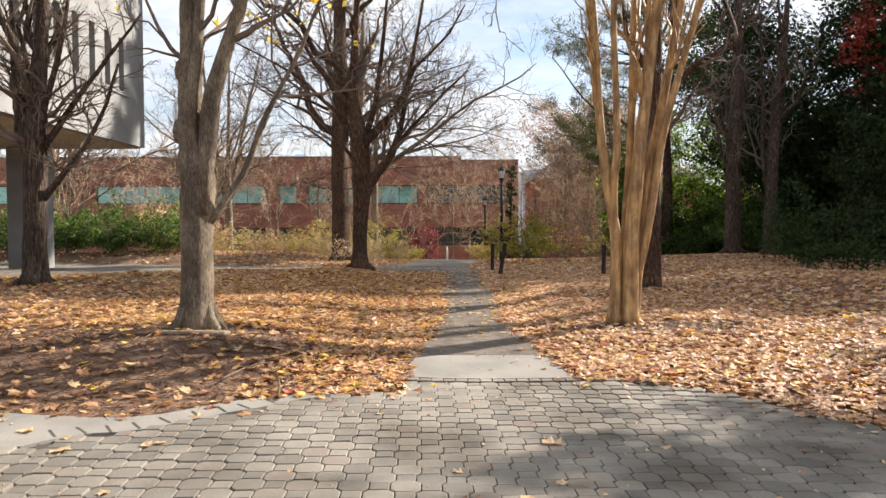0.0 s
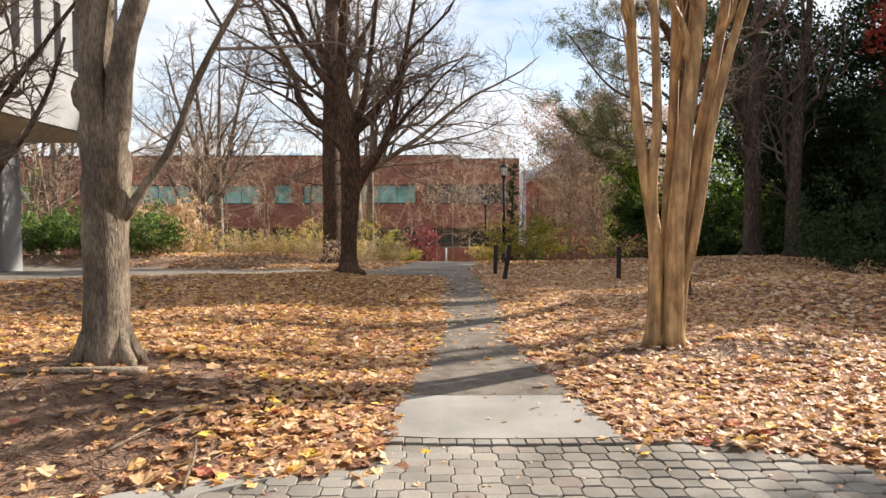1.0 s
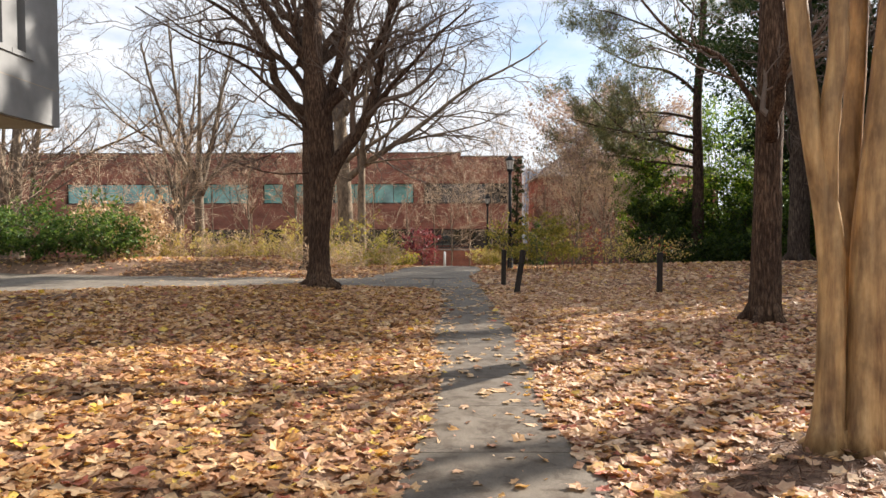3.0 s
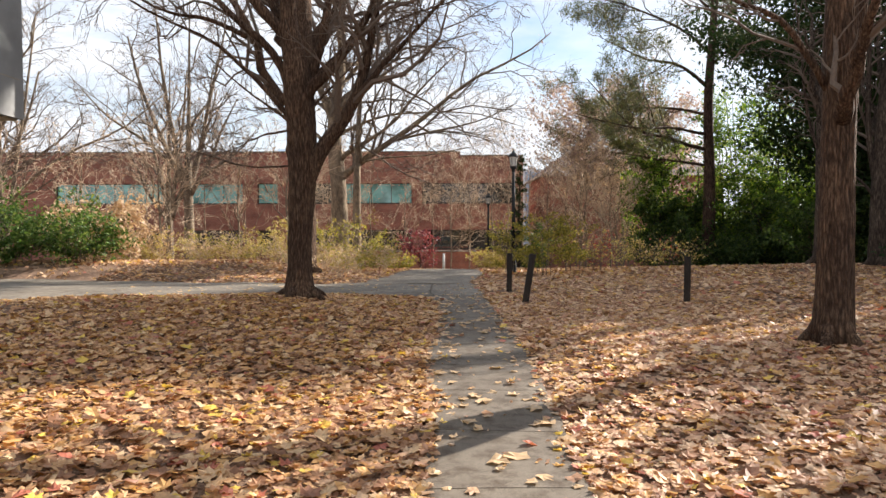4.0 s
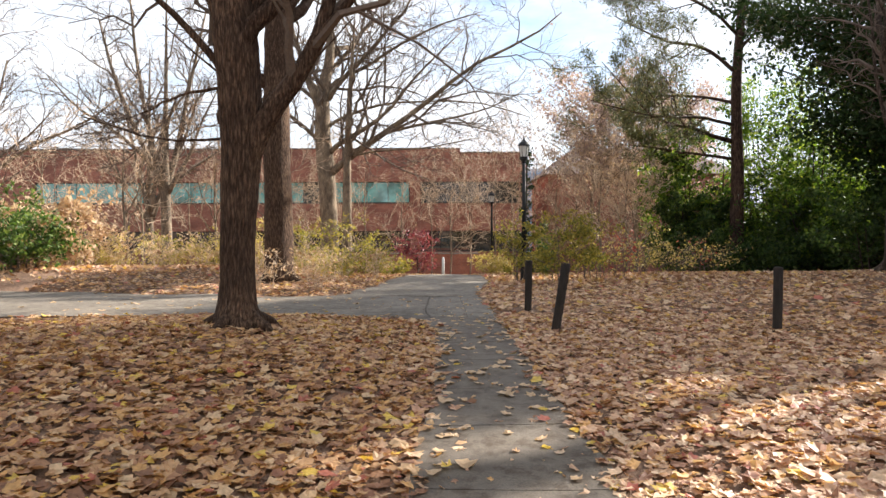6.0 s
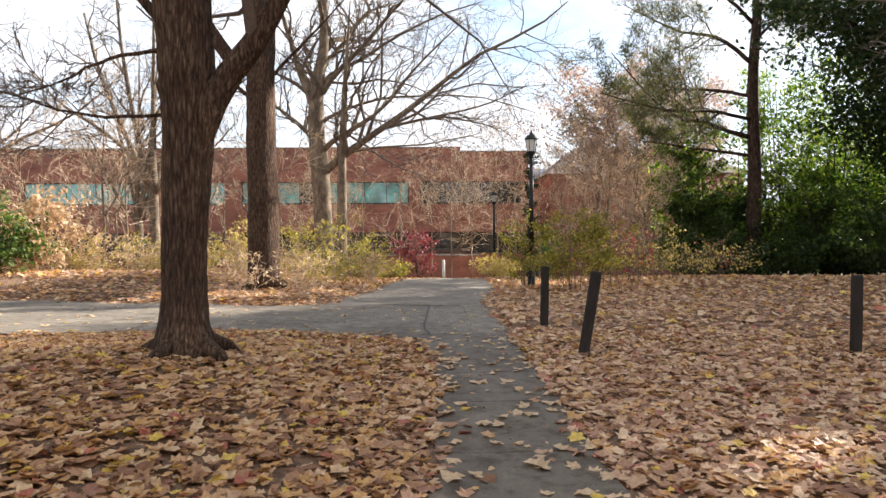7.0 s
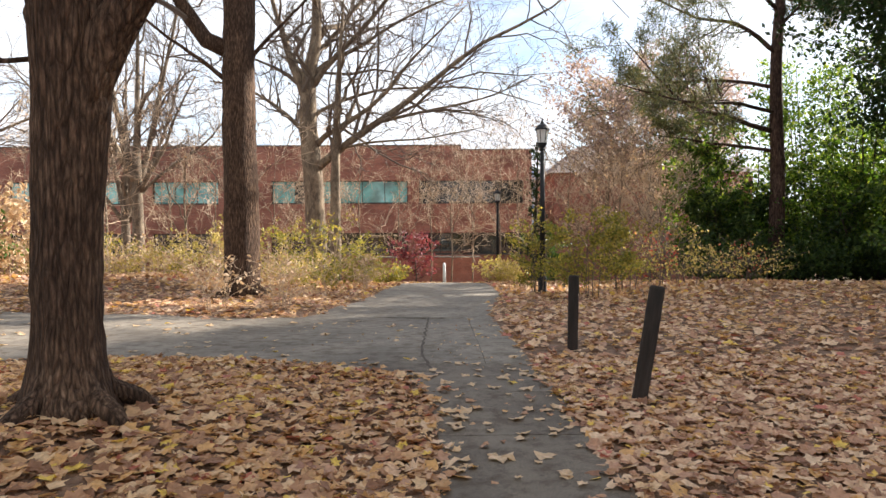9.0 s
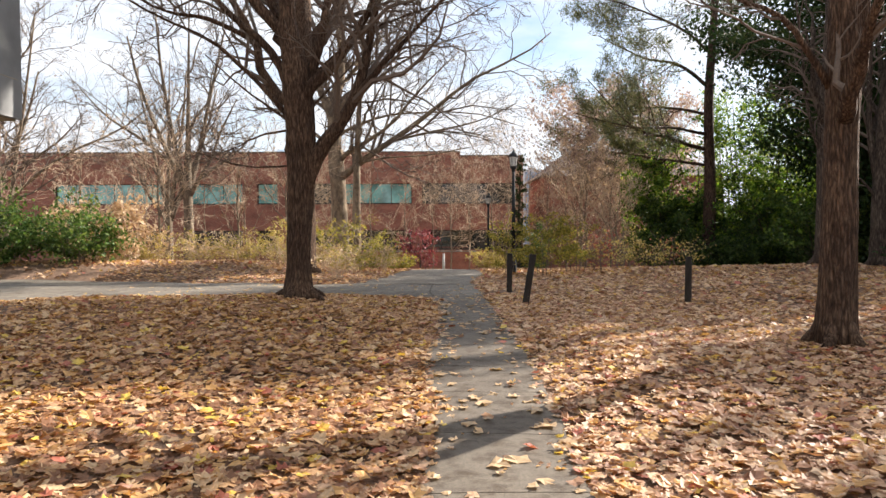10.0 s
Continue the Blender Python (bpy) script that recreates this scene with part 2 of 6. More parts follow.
M_TWIG_PALE = plain("pale_twigs", (0.48, 0.36, 0.25), 0.85, 0.0, 0.2)
M_NEEDLE = foliage("pine_needles", [(0.0, (0.045, 0.065, 0.025)), (0.6, (0.10, 0.115, 0.045)), (1.0, (0.19, 0.165, 0.06))], 0.3)
M_EVER = foliage("glossy_evergreen_leaves", [(0.0, (0.016, 0.032, 0.013)), (0.7, (0.036, 0.066, 0.022)), (1.0, (0.062, 0.08, 0.03))], 0.2, 0.65, 0.1)
M_GREEN = foliage("bright_green_leaves", [(0.0, (0.02, 0.045, 0.010)), (0.4, (0.055, 0.108, 0.02)), (0.75, (0.11, 0.175, 0.034)), (1.0, (0.22, 0.27, 0.06))], 0.56, 0.45, 0.35, "LINEAR", (1.8, 1.75, 0.7))
M_HEDGE = foliage("hedge_leaves", [(0.0, (0.03, 0.065, 0.015)), (0.6, (0.075, 0.145, 0.03)), (1.0, (0.19, 0.25, 0.07))], 0.4, 0.55, 0.3)
M_RUST = foliage("rusty_oak_leaves", [(0.0, (0.20, 0.14, 0.125)), (0.4, (0.31, 0.235, 0.205)), (0.75, (0.36, 0.26, 0.19)), (1.0, (0.34, 0.28, 0.17))], 0.55, 0.6, 0.3, "LINEAR", (1.35, 1.3, 1.3))
M_LAUREL = foliage("laurel_leaves", [(0.0, (0.02, 0.042, 0.012)), (0.6, (0.048, 0.088, 0.022)), (1.0, (0.12, 0.165, 0.04))], 0.36, 0.5, 0.3, "LINEAR", (1.6, 1.6, 0.75))
M_GOLD = foliage("golden_shrub_leaves", [(0.0, (0.24, 0.21, 0.05)), (0.4, (0.45, 0.38, 0.11)), (0.8, (0.56, 0.45, 0.18)), (1.0, (0.46, 0.32, 0.13))], 0.35)
M_YGREEN = foliage("yellow_green_leaves", [(0.0, (0.11, 0.125, 0.025)), (0.5, (0.24, 0.23, 0.045)), (1.0, (0.42, 0.33, 0.08))], 0.5)
M_RED = foliage("crimson_leaves", [(0.0, (0.26, 0.03, 0.035)), (0.6, (0.45, 0.08, 0.07)), (1.0, (0.55, 0.20, 0.14))], 0.5)
M_MAROON = foliage("maroon_leaves", [(0.0, (0.10, 0.02, 0.035)), (0.6, (0.20, 0.045, 0.065)), (1.0, (0.30, 0.09, 0.10))], 0.4)
M_PEACH = foliage("peach_withered_leaves", [(0.0, (0.40, 0.25, 0.14)), (0.5, (0.54, 0.39, 0.25)), (1.0, (0.60, 0.47, 0.32))], 0.35, 0.5, 0.4, "LINEAR", (1.3, 1.2, 0.95))


def paver_material(name):
    m, n, l, b = mat_base(name, 0.88, 0.0, 0.35)
    oi = n.new("ShaderNodeObjectInfo")
    geo = n.new("ShaderNodeNewGeometry")
    add = n.new("ShaderNodeMath")
    add.operation = "ADD"
    l.new(oi.outputs["Random"], add.inputs[0])
    l.new(geo.outputs["Random Per Island"], add.inputs[1])
    fr = n.new("ShaderNodeMath")
    fr.operation = "FRACT"
    l.new(add.outputs[0], fr.inputs[0])
    r = ramp_node(n, [(0.0, (0.15, 0.137, 0.12)), (0.5, (0.20, 0.183, 0.16)), (0.85, (0.24, 0.218, 0.188)), (1.0, (0.185, 0.15, 0.126))])
    l.new(fr.outputs[0], r.inputs[0])
    g = noise_node(n, l, 170.0, 3.0, 0.6)
    rg = ramp_node(n, [(0.3, (0.62, 0.61, 0.6)), (0.55, (1.0, 1.0, 1.0)), (0.72, (1.3, 1.29, 1.26))])
    l.new(g.outputs[0], rg.inputs[0])
    l.new(mix_node(n, l, 1.0, r.outputs[0], rg.outputs[0], "MULTIPLY"), b.inputs["Base Color"])
    pos = n.new("ShaderNodeNewGeometry")
    stain = n.new("ShaderNodeTexNoise")
    stain.inputs["Scale"].default_value, stain.inputs["Detail"].default_value = 1.1, 5.0
    l.new(pos.outputs["Position"], stain.inputs["Vector"])
    st = ramp_node(n, [(0.34, (0.58, 0.54, 0.49)), (0.5, (0.95, 0.92, 0.88)), (0.64, (1.16, 1.14, 1.1))])
    l.new(stain.outputs[0], st.inputs[0])
    base = b.inputs["Base Color"].links[0].from_socket
    l.new(mix_node(n, l, 1.0, base, st.outputs[0], "MULTIPLY"), b.inputs["Base Color"])
    bump_node(n, l, g.outputs[0], b, 0.4, 0.004)
    return m


M_PAVER = paver_material("grey_concrete_paver")

# ---- mesh tools ----


class Soup:
    """Collects points and faces of three or four corners into one mesh."""

    def __init__(self):
        self.v, self.f3, self.f4, self.n = [], [], [], 0

    def add(self, verts, quads=None, tris=None):
        verts = np.asarray(verts, dtype=np.float64).reshape(-1, 3)
        if quads is not None and len(quads):
            self.f4.append(np.asarray(quads, dtype=np.int64).reshape(-1, 4) + self.n)
        if tris is not None and len(tris):
            self.f3.append(np.asarray(tris, dtype=np.int64).reshape(-1, 3) + self.n)
        self.v.append(verts)
        self.n += len(verts)

    def box(self, x0, x1, y0, y1, z0, z1):
        v = [(x, y, z) for z in (z0, z1) for y in (y0, y1) for x in (x0, x1)]
        self.add(v, [(0, 2, 3, 1), (4, 5, 7, 6), (0, 1, 5, 4), (2, 6, 7, 3), (0, 4, 6, 2), (1, 3, 7, 5)])

    def sticks(self, P, R, sides=5, lump=0.0, rng=None, flute=0.0):
        """Tapered round rods along the lines P (n, k, 3) with the radii R (n, k)."""
        n, k, _ = P.shape
        T = np.gradient(P, axis=1)
        T /= np.linalg.norm(T, axis=2, keepdims=True) + 1e-9
        ref = np.where(np.abs(T[:, :1, 2:3]) < 0.8, np.array([0, 0, 1.0]), np.array([1.0, 0, 0]))
        ref = np.broadcast_to(ref, T.shape)
        U = np.cross(ref, T)
        U /= np.linalg.norm(U, axis=2, keepdims=True) + 1e-9
        W = np.cross(T, U)
        a = np.linspace(0, 2 * np.pi, sides, endpoint=False)
        rad = R[:, :, None] * np.ones(sides)
        if lump and rng is not None:
            rad = rad * (1 + lump * rng.standard_normal(rad.shape))
        if flute:
            zz = P[:, :, 2:3]
            rad = rad * (1 + flute * (np.sin(3 * a + 0.8 * zz) + 0.7 * np.sin(5 * a - 0.5 * zz + 1.0) + 0.8 * np.sin(2 * a + 2.3 * zz)))
        ring = P[:, :, None] + rad[..., None] * (np.cos(a)[:, None] * U[:, :, None] + np.sin(a)[:, None] * W[:, :, None])
        idx = np.arange(n * k * sides).reshape(n, k, sides)
        nxt = np.roll(idx, -1, axis=2)
        q = np.stack([idx[:, :-1], nxt[:, :-1], nxt[:, 1:], idx[:, 1:]], axis=-1).reshape(-1, 4)
        self.add(ring.reshape(-1, 3), q)

    def tube(self, pts, radii, sides=12, lump=0.0, rng=None, cap=True, flute=0.0):
        P, R = np.asarray(pts, float)[None], np.asarray(radii, float)[None]
        start = self.n
        self.sticks(P, R, sides, lump, rng, flute)
        if cap:
            k = P.shape[1]
            for ring, flip in ((0, True), (k - 1, False)):
                ids = [start + ring * sides + i for i in range(sides)]
                c = self.n
                self.add(P[0, ring][None])
                tri = [(c, ids[(i + 1) % sides], ids[i]) if flip else (c, ids[i], ids[(i + 1) % sides]) for i in range(sides)]
                self.f3.append(np.asarray(tri, dtype=np.int64))

    def blades(self, C, size, rng, aspect=0.55, flat=0.0, fold=0.25, tilt=None):
        """Folded pointed leaves at the places C; flat: 0 any way up, 1 lying."""
        n = len(C)
        N = rng.standard_normal((n, 3))
        N[:, 2] = N[:, 2] * (1 - flat) + flat * 2.0
        N /= np.linalg.norm(N, axis=1, keepdims=True)
        D = rng.standard_normal((n, 3)) if tilt is None else tilt + 0.5 * rng.standard_normal((n, 3))
        D -= (D * N).sum(1, keepdims=True) * N
        D /= np.linalg.norm(D, axis=1, keepdims=True) + 1e-9
        S = np.cross(N, D)
        L = (size * (0.6 + 0.8 * rng.random(n)))[:, None]
        w = L * aspect * 0.5
        v = np.stack([C - D * L * 0.5, C + S * w + N * fold * w, C + D * L * 0.5, C - S * w + N * fold * w], axis=1)
        i = np.arange(n)[:, None] * 4
        self.add(v.reshape(-1, 3), i + np.array([0, 1, 2, 3]))

    def mesh(self, name, smooth=False):
        me = bpy.data.meshes.new(name)
        V = np.concatenate(self.v)
        f3 = np.concatenate(self.f3) if self.f3 else np.zeros((0, 3), int)
        f4 = np.concatenate(self.f4) if self.f4 else np.zeros((0, 4), int)
        me.vertices.add(len(V))
        me.vertices.foreach_set("co", V.astype(np.float32).ravel())
        me.loops.add(f3.size + f4.size)
        me.loops.foreach_set("vertex_index", np.concatenate([f3.ravel(), f4.ravel()]).astype(np.int32))
        me.polygons.add(len(f3) + len(f4))
        me.polygons.foreach_set("loop_start", np.concatenate([np.arange(len(f3)) * 3, f3.size + np.arange(len(f4)) * 4]).astype(np.int32))
        me.polygons.foreach_set("use_smooth", np.full(len(f3) + len(f4), smooth))
        me.update(calc_edges=True)
        return me


def part(name, soup, material, parent=None, label="", smooth=False, kind=""):
    """Links a mesh as one object, under a thing or a part where one is given."""
    me = soup.mesh(name, smooth) if isinstance(soup, Soup) else soup
    if material:
        me.materials.clear()
        me.materials.append(material)
    ob = new(name, me)
    if parent is not None:
        ob.parent = parent
    return tagged(ob, label, "", "", kind)


def thing(name, x, y, z, label, category, group="", kind="", rz=0):
    ob = new(name)
    ob.matrix_world = pose(x, y, z, 0, 0, rz)
    return tagged(ob, label, category, group, kind)


def from_bm(bm, name):
    me = bpy.data.meshes.new(name)
    bm.to_mesh(me)
    bm.free()
    return me


def bevel_box(x0, x1, y0, y1, z0, z1, width, segments=1):
    bm = bmesh.new()
    bmesh.ops.create_cube(bm, size=1.0)
    for v in bm.verts:
        v.co = Vector(((x0 + x1) / 2 + v.co.x * (x1 - x0), (y0 + y1) / 2 + v.co.y * (y1 - y0), (z0 + z1) / 2 + v.co.z * (z1 - z0)))
    bmesh.ops.bevel(bm, geom=bm.edges[:], offset=width, segments=segments, affect="EDGES")
    return from_bm(bm, "block")


def lathe(profile, sides=16, cx=0.0, cy=0.0):
    """A turned body from (radius, height) pairs."""
    s = Soup()
    a = np.linspace(0, 2 * np.pi, sides, endpoint=False)
    rings = [np.stack([cx + r * np.cos(a), cy + r * np.sin(a), np.full(sides, z)], axis=1) for r, z in profile]
    k = len(rings)
    idx = np.arange(k * sides).reshape(k, sides)
    nxt = np.roll(idx, -1, axis=1)
    s.add(np.concatenate(rings), np.stack([idx[:-1], nxt[:-1], nxt[1:], idx[1:]], axis=-1).reshape(-1, 4))
    for ring, flip in ((0, True), (k - 1, False)):
        c = s.n
        s.add(np.array([[cx, cy, profile[ring][1]]]))
        ids = idx[ring]
        s.f3.append(np.array([(c, ids[(i + 1) % sides], ids[i]) if flip else (c, ids[i], ids[(i + 1) % sides]) for i in range(sides)], dtype=np.int64))
    return s


# ---- lie of the land ----


def smooth(a, lo, hi):
    t = np.clip((np.asarray(a, float) - lo) / (hi - lo), 0, 1)
    return t * t * (3 - 2 * t)


def cross_near(x):
    """The camera side's edge of the cross path."""
    return np.interp(x, (-40, -22, -16, -11.5, -8.3, -6.8, -4.4, -2.6, -1.3, -0.4, 0.0, 0.4), (8.54, 13.72, 17.69, 21.96, 24.03, 24.4, 24.58, 24.52, 24.09, 23.48, 23.12, 23.12))


def cross_far(x):
    return np.interp(x, (-40, -18, -12, -7, -5.6, -2.7, -2.35, -1.9, -1.55), (35.38, 33.24, 32.21, 30.99, 30.5, 29.77, 32.33, 35.38, 42.7))


def land(x, y):
    x, y = np.asarray(x, float), np.asarray(y, float)
    z = np.interp(y, (-24.4, 0, 7.32, 13.42, 16.47, 22.57, 25.62, 31.11, 36.6, 44.53, 55.51, 67.1, 82.35, 122, 549), (-0.1, -0.12, -0.11, -0.17, -0.13, -0.1, -0.14, -0.36, -0.45, -0.75, -1.75, -3.0, -4.2, -5, -8))
    near = 1 - smooth(y, 6.28, 7.93)
    z = z - 0.04 * (x - 0.3) * near * (1 - smooth(np.abs(x), 5, 12))
    z = z + 0.30 * smooth(-x, 0.1, 3.4) * smooth(y, 6.1, 7.81) * smooth(cross_near(x) - y, -0.3, 5.18)
    z = z + 0.10 * smooth(-x, 0.8, 5.0) * (1 - smooth(y, 1.22, 6.1))
    z = z + 0.21 * smooth(x, 4.0, 10.0) * smooth(y, 8.54, 18.3) * (1 - smooth(y, 34.16, 47.58))
    z = z + 0.30 * np.exp(-((x - 13.6) / 3.2) ** 2 - ((y - 31.72) / 3.96) ** 2) - 0.3 * smooth(x, 11, 14) * np.exp(-((y - 23.18) / 3.05) ** 2)
    z = z + 0.45 * smooth(-x, 3.5, 9.0) * smooth(y, 31.72, 36.6) * (1 - smooth(y, 51.85, 67.1))
    # mounds round the trunks, and the bed beyond the cross path
    z = z + 0.14 * np.exp(-((x + 3.1) / 1.7) ** 2 - ((y - 8.36) / 1.59) ** 2) + 0.06 * np.exp(-((x + 2.7) / 1.8) ** 2 - ((y - 21.17) / 1.83) ** 2)
    z = z + 0.11 * smooth(x, 1.35, 2.5) * smooth(y, 8.23, 10.37) * (1 - smooth(y, 15.86, 21.35)) - 0.05 * smooth(x, 1.4, 3.0) * smooth(y, 20.13, 21.96) * (1 - smooth(y, 24.4, 28.06))
    z = z + 0.13 * smooth(-x, 1.8, 3.4) * smooth(y - cross_far(x), 0, 0.98) * (1 - smooth(y, 34.16, 40.26))
    z = z + 0.012 * np.sin(1.7 * x + 0.6 * y) + 0.010 * np.sin(2.3 * y - 1.1 * x)
    return z


def lz(x, y):
    return float(land(x, y))


def jitter(v, seed=0.0):
    """A slow uneven wander, about -1 to 1."""
    v = np.asarray(v, float)
    return (np.sin(v * 2.1 + seed) + np.sin(v * 5.3 + 1.7 * seed + 1) * 0.6 + np.sin(v * 11.7 + seed * 2.3) * 0.4) / 2.0


def walk_edges(y):
    """Left and right edge of the main path at y."""
    left = np.interp(y, (7.259, 8.174, 9.638, 10.98, 12.2, 13.42, 14.213, 15.555, 17.08, 18.605, 21.35, 22.57, 23.363, 24.156), (-0.42, -0.39, -0.28, -0.14, -0.05, 0.03, 0.05, -0.08, -0.10, 0.05, 0.02, -0.08, -0.34, -1.0))
    right = np.interp(y, (7.259, 8.662, 10.065, 11.59, 13.42, 16.47, 19.52, 24.4, 28.06, 31.72, 35.99, 46.36), (1.34, 1.25, 1.12, 0.98, 1.06, 1.19, 1.12, 1.1, 1.02, 1.15, 1.75, 1.9))
    return left, right


def paver_front(x):
    """Where the pavers end and the leaf beds begin."""
    return np.interp(x, (-9, -3.4, -2.7, -2.34, -2.18, -1.85, -1.42, -0.96, -0.5, -0.43, -0.42, 1.34, 2.11, 2.88, 3.09, 3.4, 3.78, 6, 9), (5.49, 5.319, 5.277, 5.35, 5.49, 5.844, 6.082, 6.295, 6.497, 6.649, 7.241, 7.241, 7.113, 6.881, 6.71, 6.277, 5.917, 4.148, 2.135))


def kerb_width(x):
    """How broad the concrete edging is along the pavers."""
    return np.interp(x, (-9, -3.0, -2.78, -2.7, -2.3, -1.9, -1.6, -1.35, -1.0), (0.915, 0.762, 0.671, 0.378, 0.354, 0.342, 0.293, 0.134, 0))


def bare(x, y, ease=0.0):
    """True where paving lies: the main path, the cross path, the pavers. ease: metres by which leaves lap over its edges."""
    x, y = np.asarray(x, float), np.asarray(y, float)
    l, r = walk_edges(y)
    e = ease * (1 + jitter(y * 2.0, 3.0))
    on = (y > 7.02) & (y < 45.8) & (x > np.where(y < 24.16, l, np.where(y < 29.77, -0.5, np.interp(y, (29.77, 32.33, 35.38, 42.7), (-2.66, -2.35, -1.9, -1.55)))) + e) & (x < r - e)
    on |= (x < 0.6) & (y > cross_near(x) + ease * (1 + jitter(x * 2.0, 5.0))) & (y < cross_far(x) - ease)
    on |= y < paver_front(x) - ease * (1 + jitter(x * 2.2, 1.0))
    return on


# ---- ground and paving ----


def axis_steps(fine_lo, fine_hi, step, lo, hi):
    mid = np.arange(fine_lo, fine_hi + step / 2, step)
    up = [fine_hi]
    d = step
    while up[-1] < hi:
        d *= 1.25
        up.append(up[-1] + d)
    dn = [fine_lo]
    d = step
    while dn[-1] > lo:
        d *= 1.25
        dn.append(dn[-1] - d)
    return np.concatenate([np.array(dn[1:][::-1]), mid, np.array(up[1:])])


def grid_soup(X, Y, Z):
    s = Soup()
    ny, nx = X.shape
    i = np.arange(ny * nx).reshape(ny, nx)
    s.add(np.stack([X, Y, Z], axis=-1).reshape(-1, 3), np.stack([i[:-1, :-1], i[:-1, 1:], i[1:, 1:], i[1:, :-1]], axis=-1).reshape(-1, 4))
    return s


gx, gy = axis_steps(-24, 24, 0.4, -1500, 1500), axis_steps(-4, 50, 0.3, -900, 2500)
GX, GY = np.meshgrid(gx, gy)
GZ = land(GX, GY) - 0.022
part("ground", grid_soup(GX, GY, GZ), M_DUFF, None, "brown leaf mould and soil under fallen leaves", True)
tagged(bpy.data.objects["ground"], "", "ground", "", "structure")


def strip(ys, xl, xr, lift, across=5, thick=0.12):
    """A paved strip along y between two edges, with its sides."""
    s = Soup()
    t = np.linspace(0, 1, across)
    X = xl[:, None] * (1 - t) + xr[:, None] * t
    Y = np.repeat(ys[:, None], across, axis=1)
    top = np.stack([X, Y, land(X, Y) + lift], axis=-1)
    n = len(ys)
    i = np.arange(n * across).reshape(n, across)
    s.add(top.reshape(-1, 3), np.stack([i[:-1, :-1], i[:-1, 1:], i[1:, 1:], i[1:, :-1]], axis=-1).reshape(-1, 4))
    for c, flip in ((0, 1), (across - 1, 0)):
        e = top[:, c]
        low = e - np.array([0, 0, thick])
        j = np.arange(n)
        q = np.stack([j[:-1], j[1:], n + j[1:], n + j[:-1]], axis=-1)
        s.add(np.concatenate([e, low]), q[:, ::-1] if flip else q)
    for r, flip in ((0, 0), (n - 1, 1)):
        e = top[r]
        low = e - np.array([0, 0, thick])
        j = np.arange(across)
        q = np.stack([j[:-1], j[1:], across + j[1:], across + j[:-1]], axis=-1)
        s.add(np.concatenate([e, low]), q[:, ::-1] if flip else q)
    return s


# main path: slabs with narrow joints, painted sunlit-pale at the pavers, darker further on
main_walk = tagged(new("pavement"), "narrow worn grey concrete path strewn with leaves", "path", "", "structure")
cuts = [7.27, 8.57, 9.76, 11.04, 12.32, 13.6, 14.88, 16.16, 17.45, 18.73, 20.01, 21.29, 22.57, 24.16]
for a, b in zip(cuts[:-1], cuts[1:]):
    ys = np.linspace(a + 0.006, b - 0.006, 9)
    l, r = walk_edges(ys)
    part("slab", strip(ys, l + 0.03 * jitter(ys, 2), r + 0.03 * jitter(ys, 4), 0.004), M_CONC if a < 8 else M_CONC_DARK, main_walk, "first concrete slab, coloured pale as if sunlit" if a < 8 else "")
cross = tagged(new("pavement"), "broad grey asphalt cross path with cracks", "path", "", "structure")
xs = np.linspace(-40, 0.55, 120)
ysn, ysf = cross_near(xs), cross_far(xs)
t = np.linspace(0, 1, 18)
CX = np.repeat(xs[:, None], 18, axis=1)
CY = ysn[:, None] * (1 - t) + np.where(xs < -2.7, ysf, 29.77)[:, None] * t
part("surface", grid_soup(CX.T, CY.T, land(CX.T, CY.T) + 0.002), M_CROSS, cross)
ys = np.concatenate([np.linspace(24.17, 29.73, 16), np.linspace(29.77, 46.4, 50)])
l, r = walk_edges(ys)
l = np.where(ys < 29.75, 0.555, np.interp(ys, (29.77, 32.33, 35.38, 42.7), (-2.66, -2.35, -1.9, -1.55)) + 0.06 * jitter(ys, 1))
part("surface", strip(ys, l, r, 0.002, 7), M_CROSS, cross)
# the long crack where the two paths meet
s = Soup()
cy_ = np.linspace(23.5, 29.9, 40)
cx_ = -0.02 - 0.18 * smooth(cy_, 23.2, 25) + 0.03 * jitter(cy_ * 5, 4)
wid = 0.012 + 0.012 * np.abs(jitter(cy_ * 4, 8))
cz_ = land(cx_, cy_) + 0.0085
s.add(np.concatenate([np.stack([cx_ - wid, cy_, cz_], 1), np.stack([cx_ + wid, cy_, cz_], 1)]), [(i, 40 + i, 41 + i, i + 1) for i in range(39)])
part("crack", s, M_JOINT, cross, "dark crack filled with dirt")

# the paver bed, a sand layer under the stones; octagons and squares turn by turn
paving = tagged(new("pavement"), "grey concrete pavers, octagons and squares, with dirty joints", "paving", "", "structure")
PX, PY = np.meshgrid(np.linspace(-9, 11, 60), np.linspace(-6, 7.5, 60))
PYc = np.minimum(PY, paver_front(PX))
part("bed", grid_soup(PX, PYc, land(PX, PYc) - 0.012), M_JOINT, paving)
s = Soup()
kx = np.linspace(-8.5, -1.05, 50)
ky = paver_front(kx)
kw = kerb_width(kx)
A = np.stack([kx, ky + 0.05, land(kx, ky) + 0.006], 1)
B = np.stack([kx + 0.05, ky - kw, land(kx, ky - kw) + 0.006], 1)
s.add(np.concatenate([A, B, A - [0, 0, 0.1], B - [0, 0, 0.1]]), [(50 + i, 51 + i, i + 1, i) for i in range(49)] + [(100 + i, i, i + 1, 101 + i) for i in range(49)] + [(50 + i, 150 + i, 151 + i, 51 + i) for i in range(49)])
part("edging", s, M_CONC, paving, "pale concrete edging band")
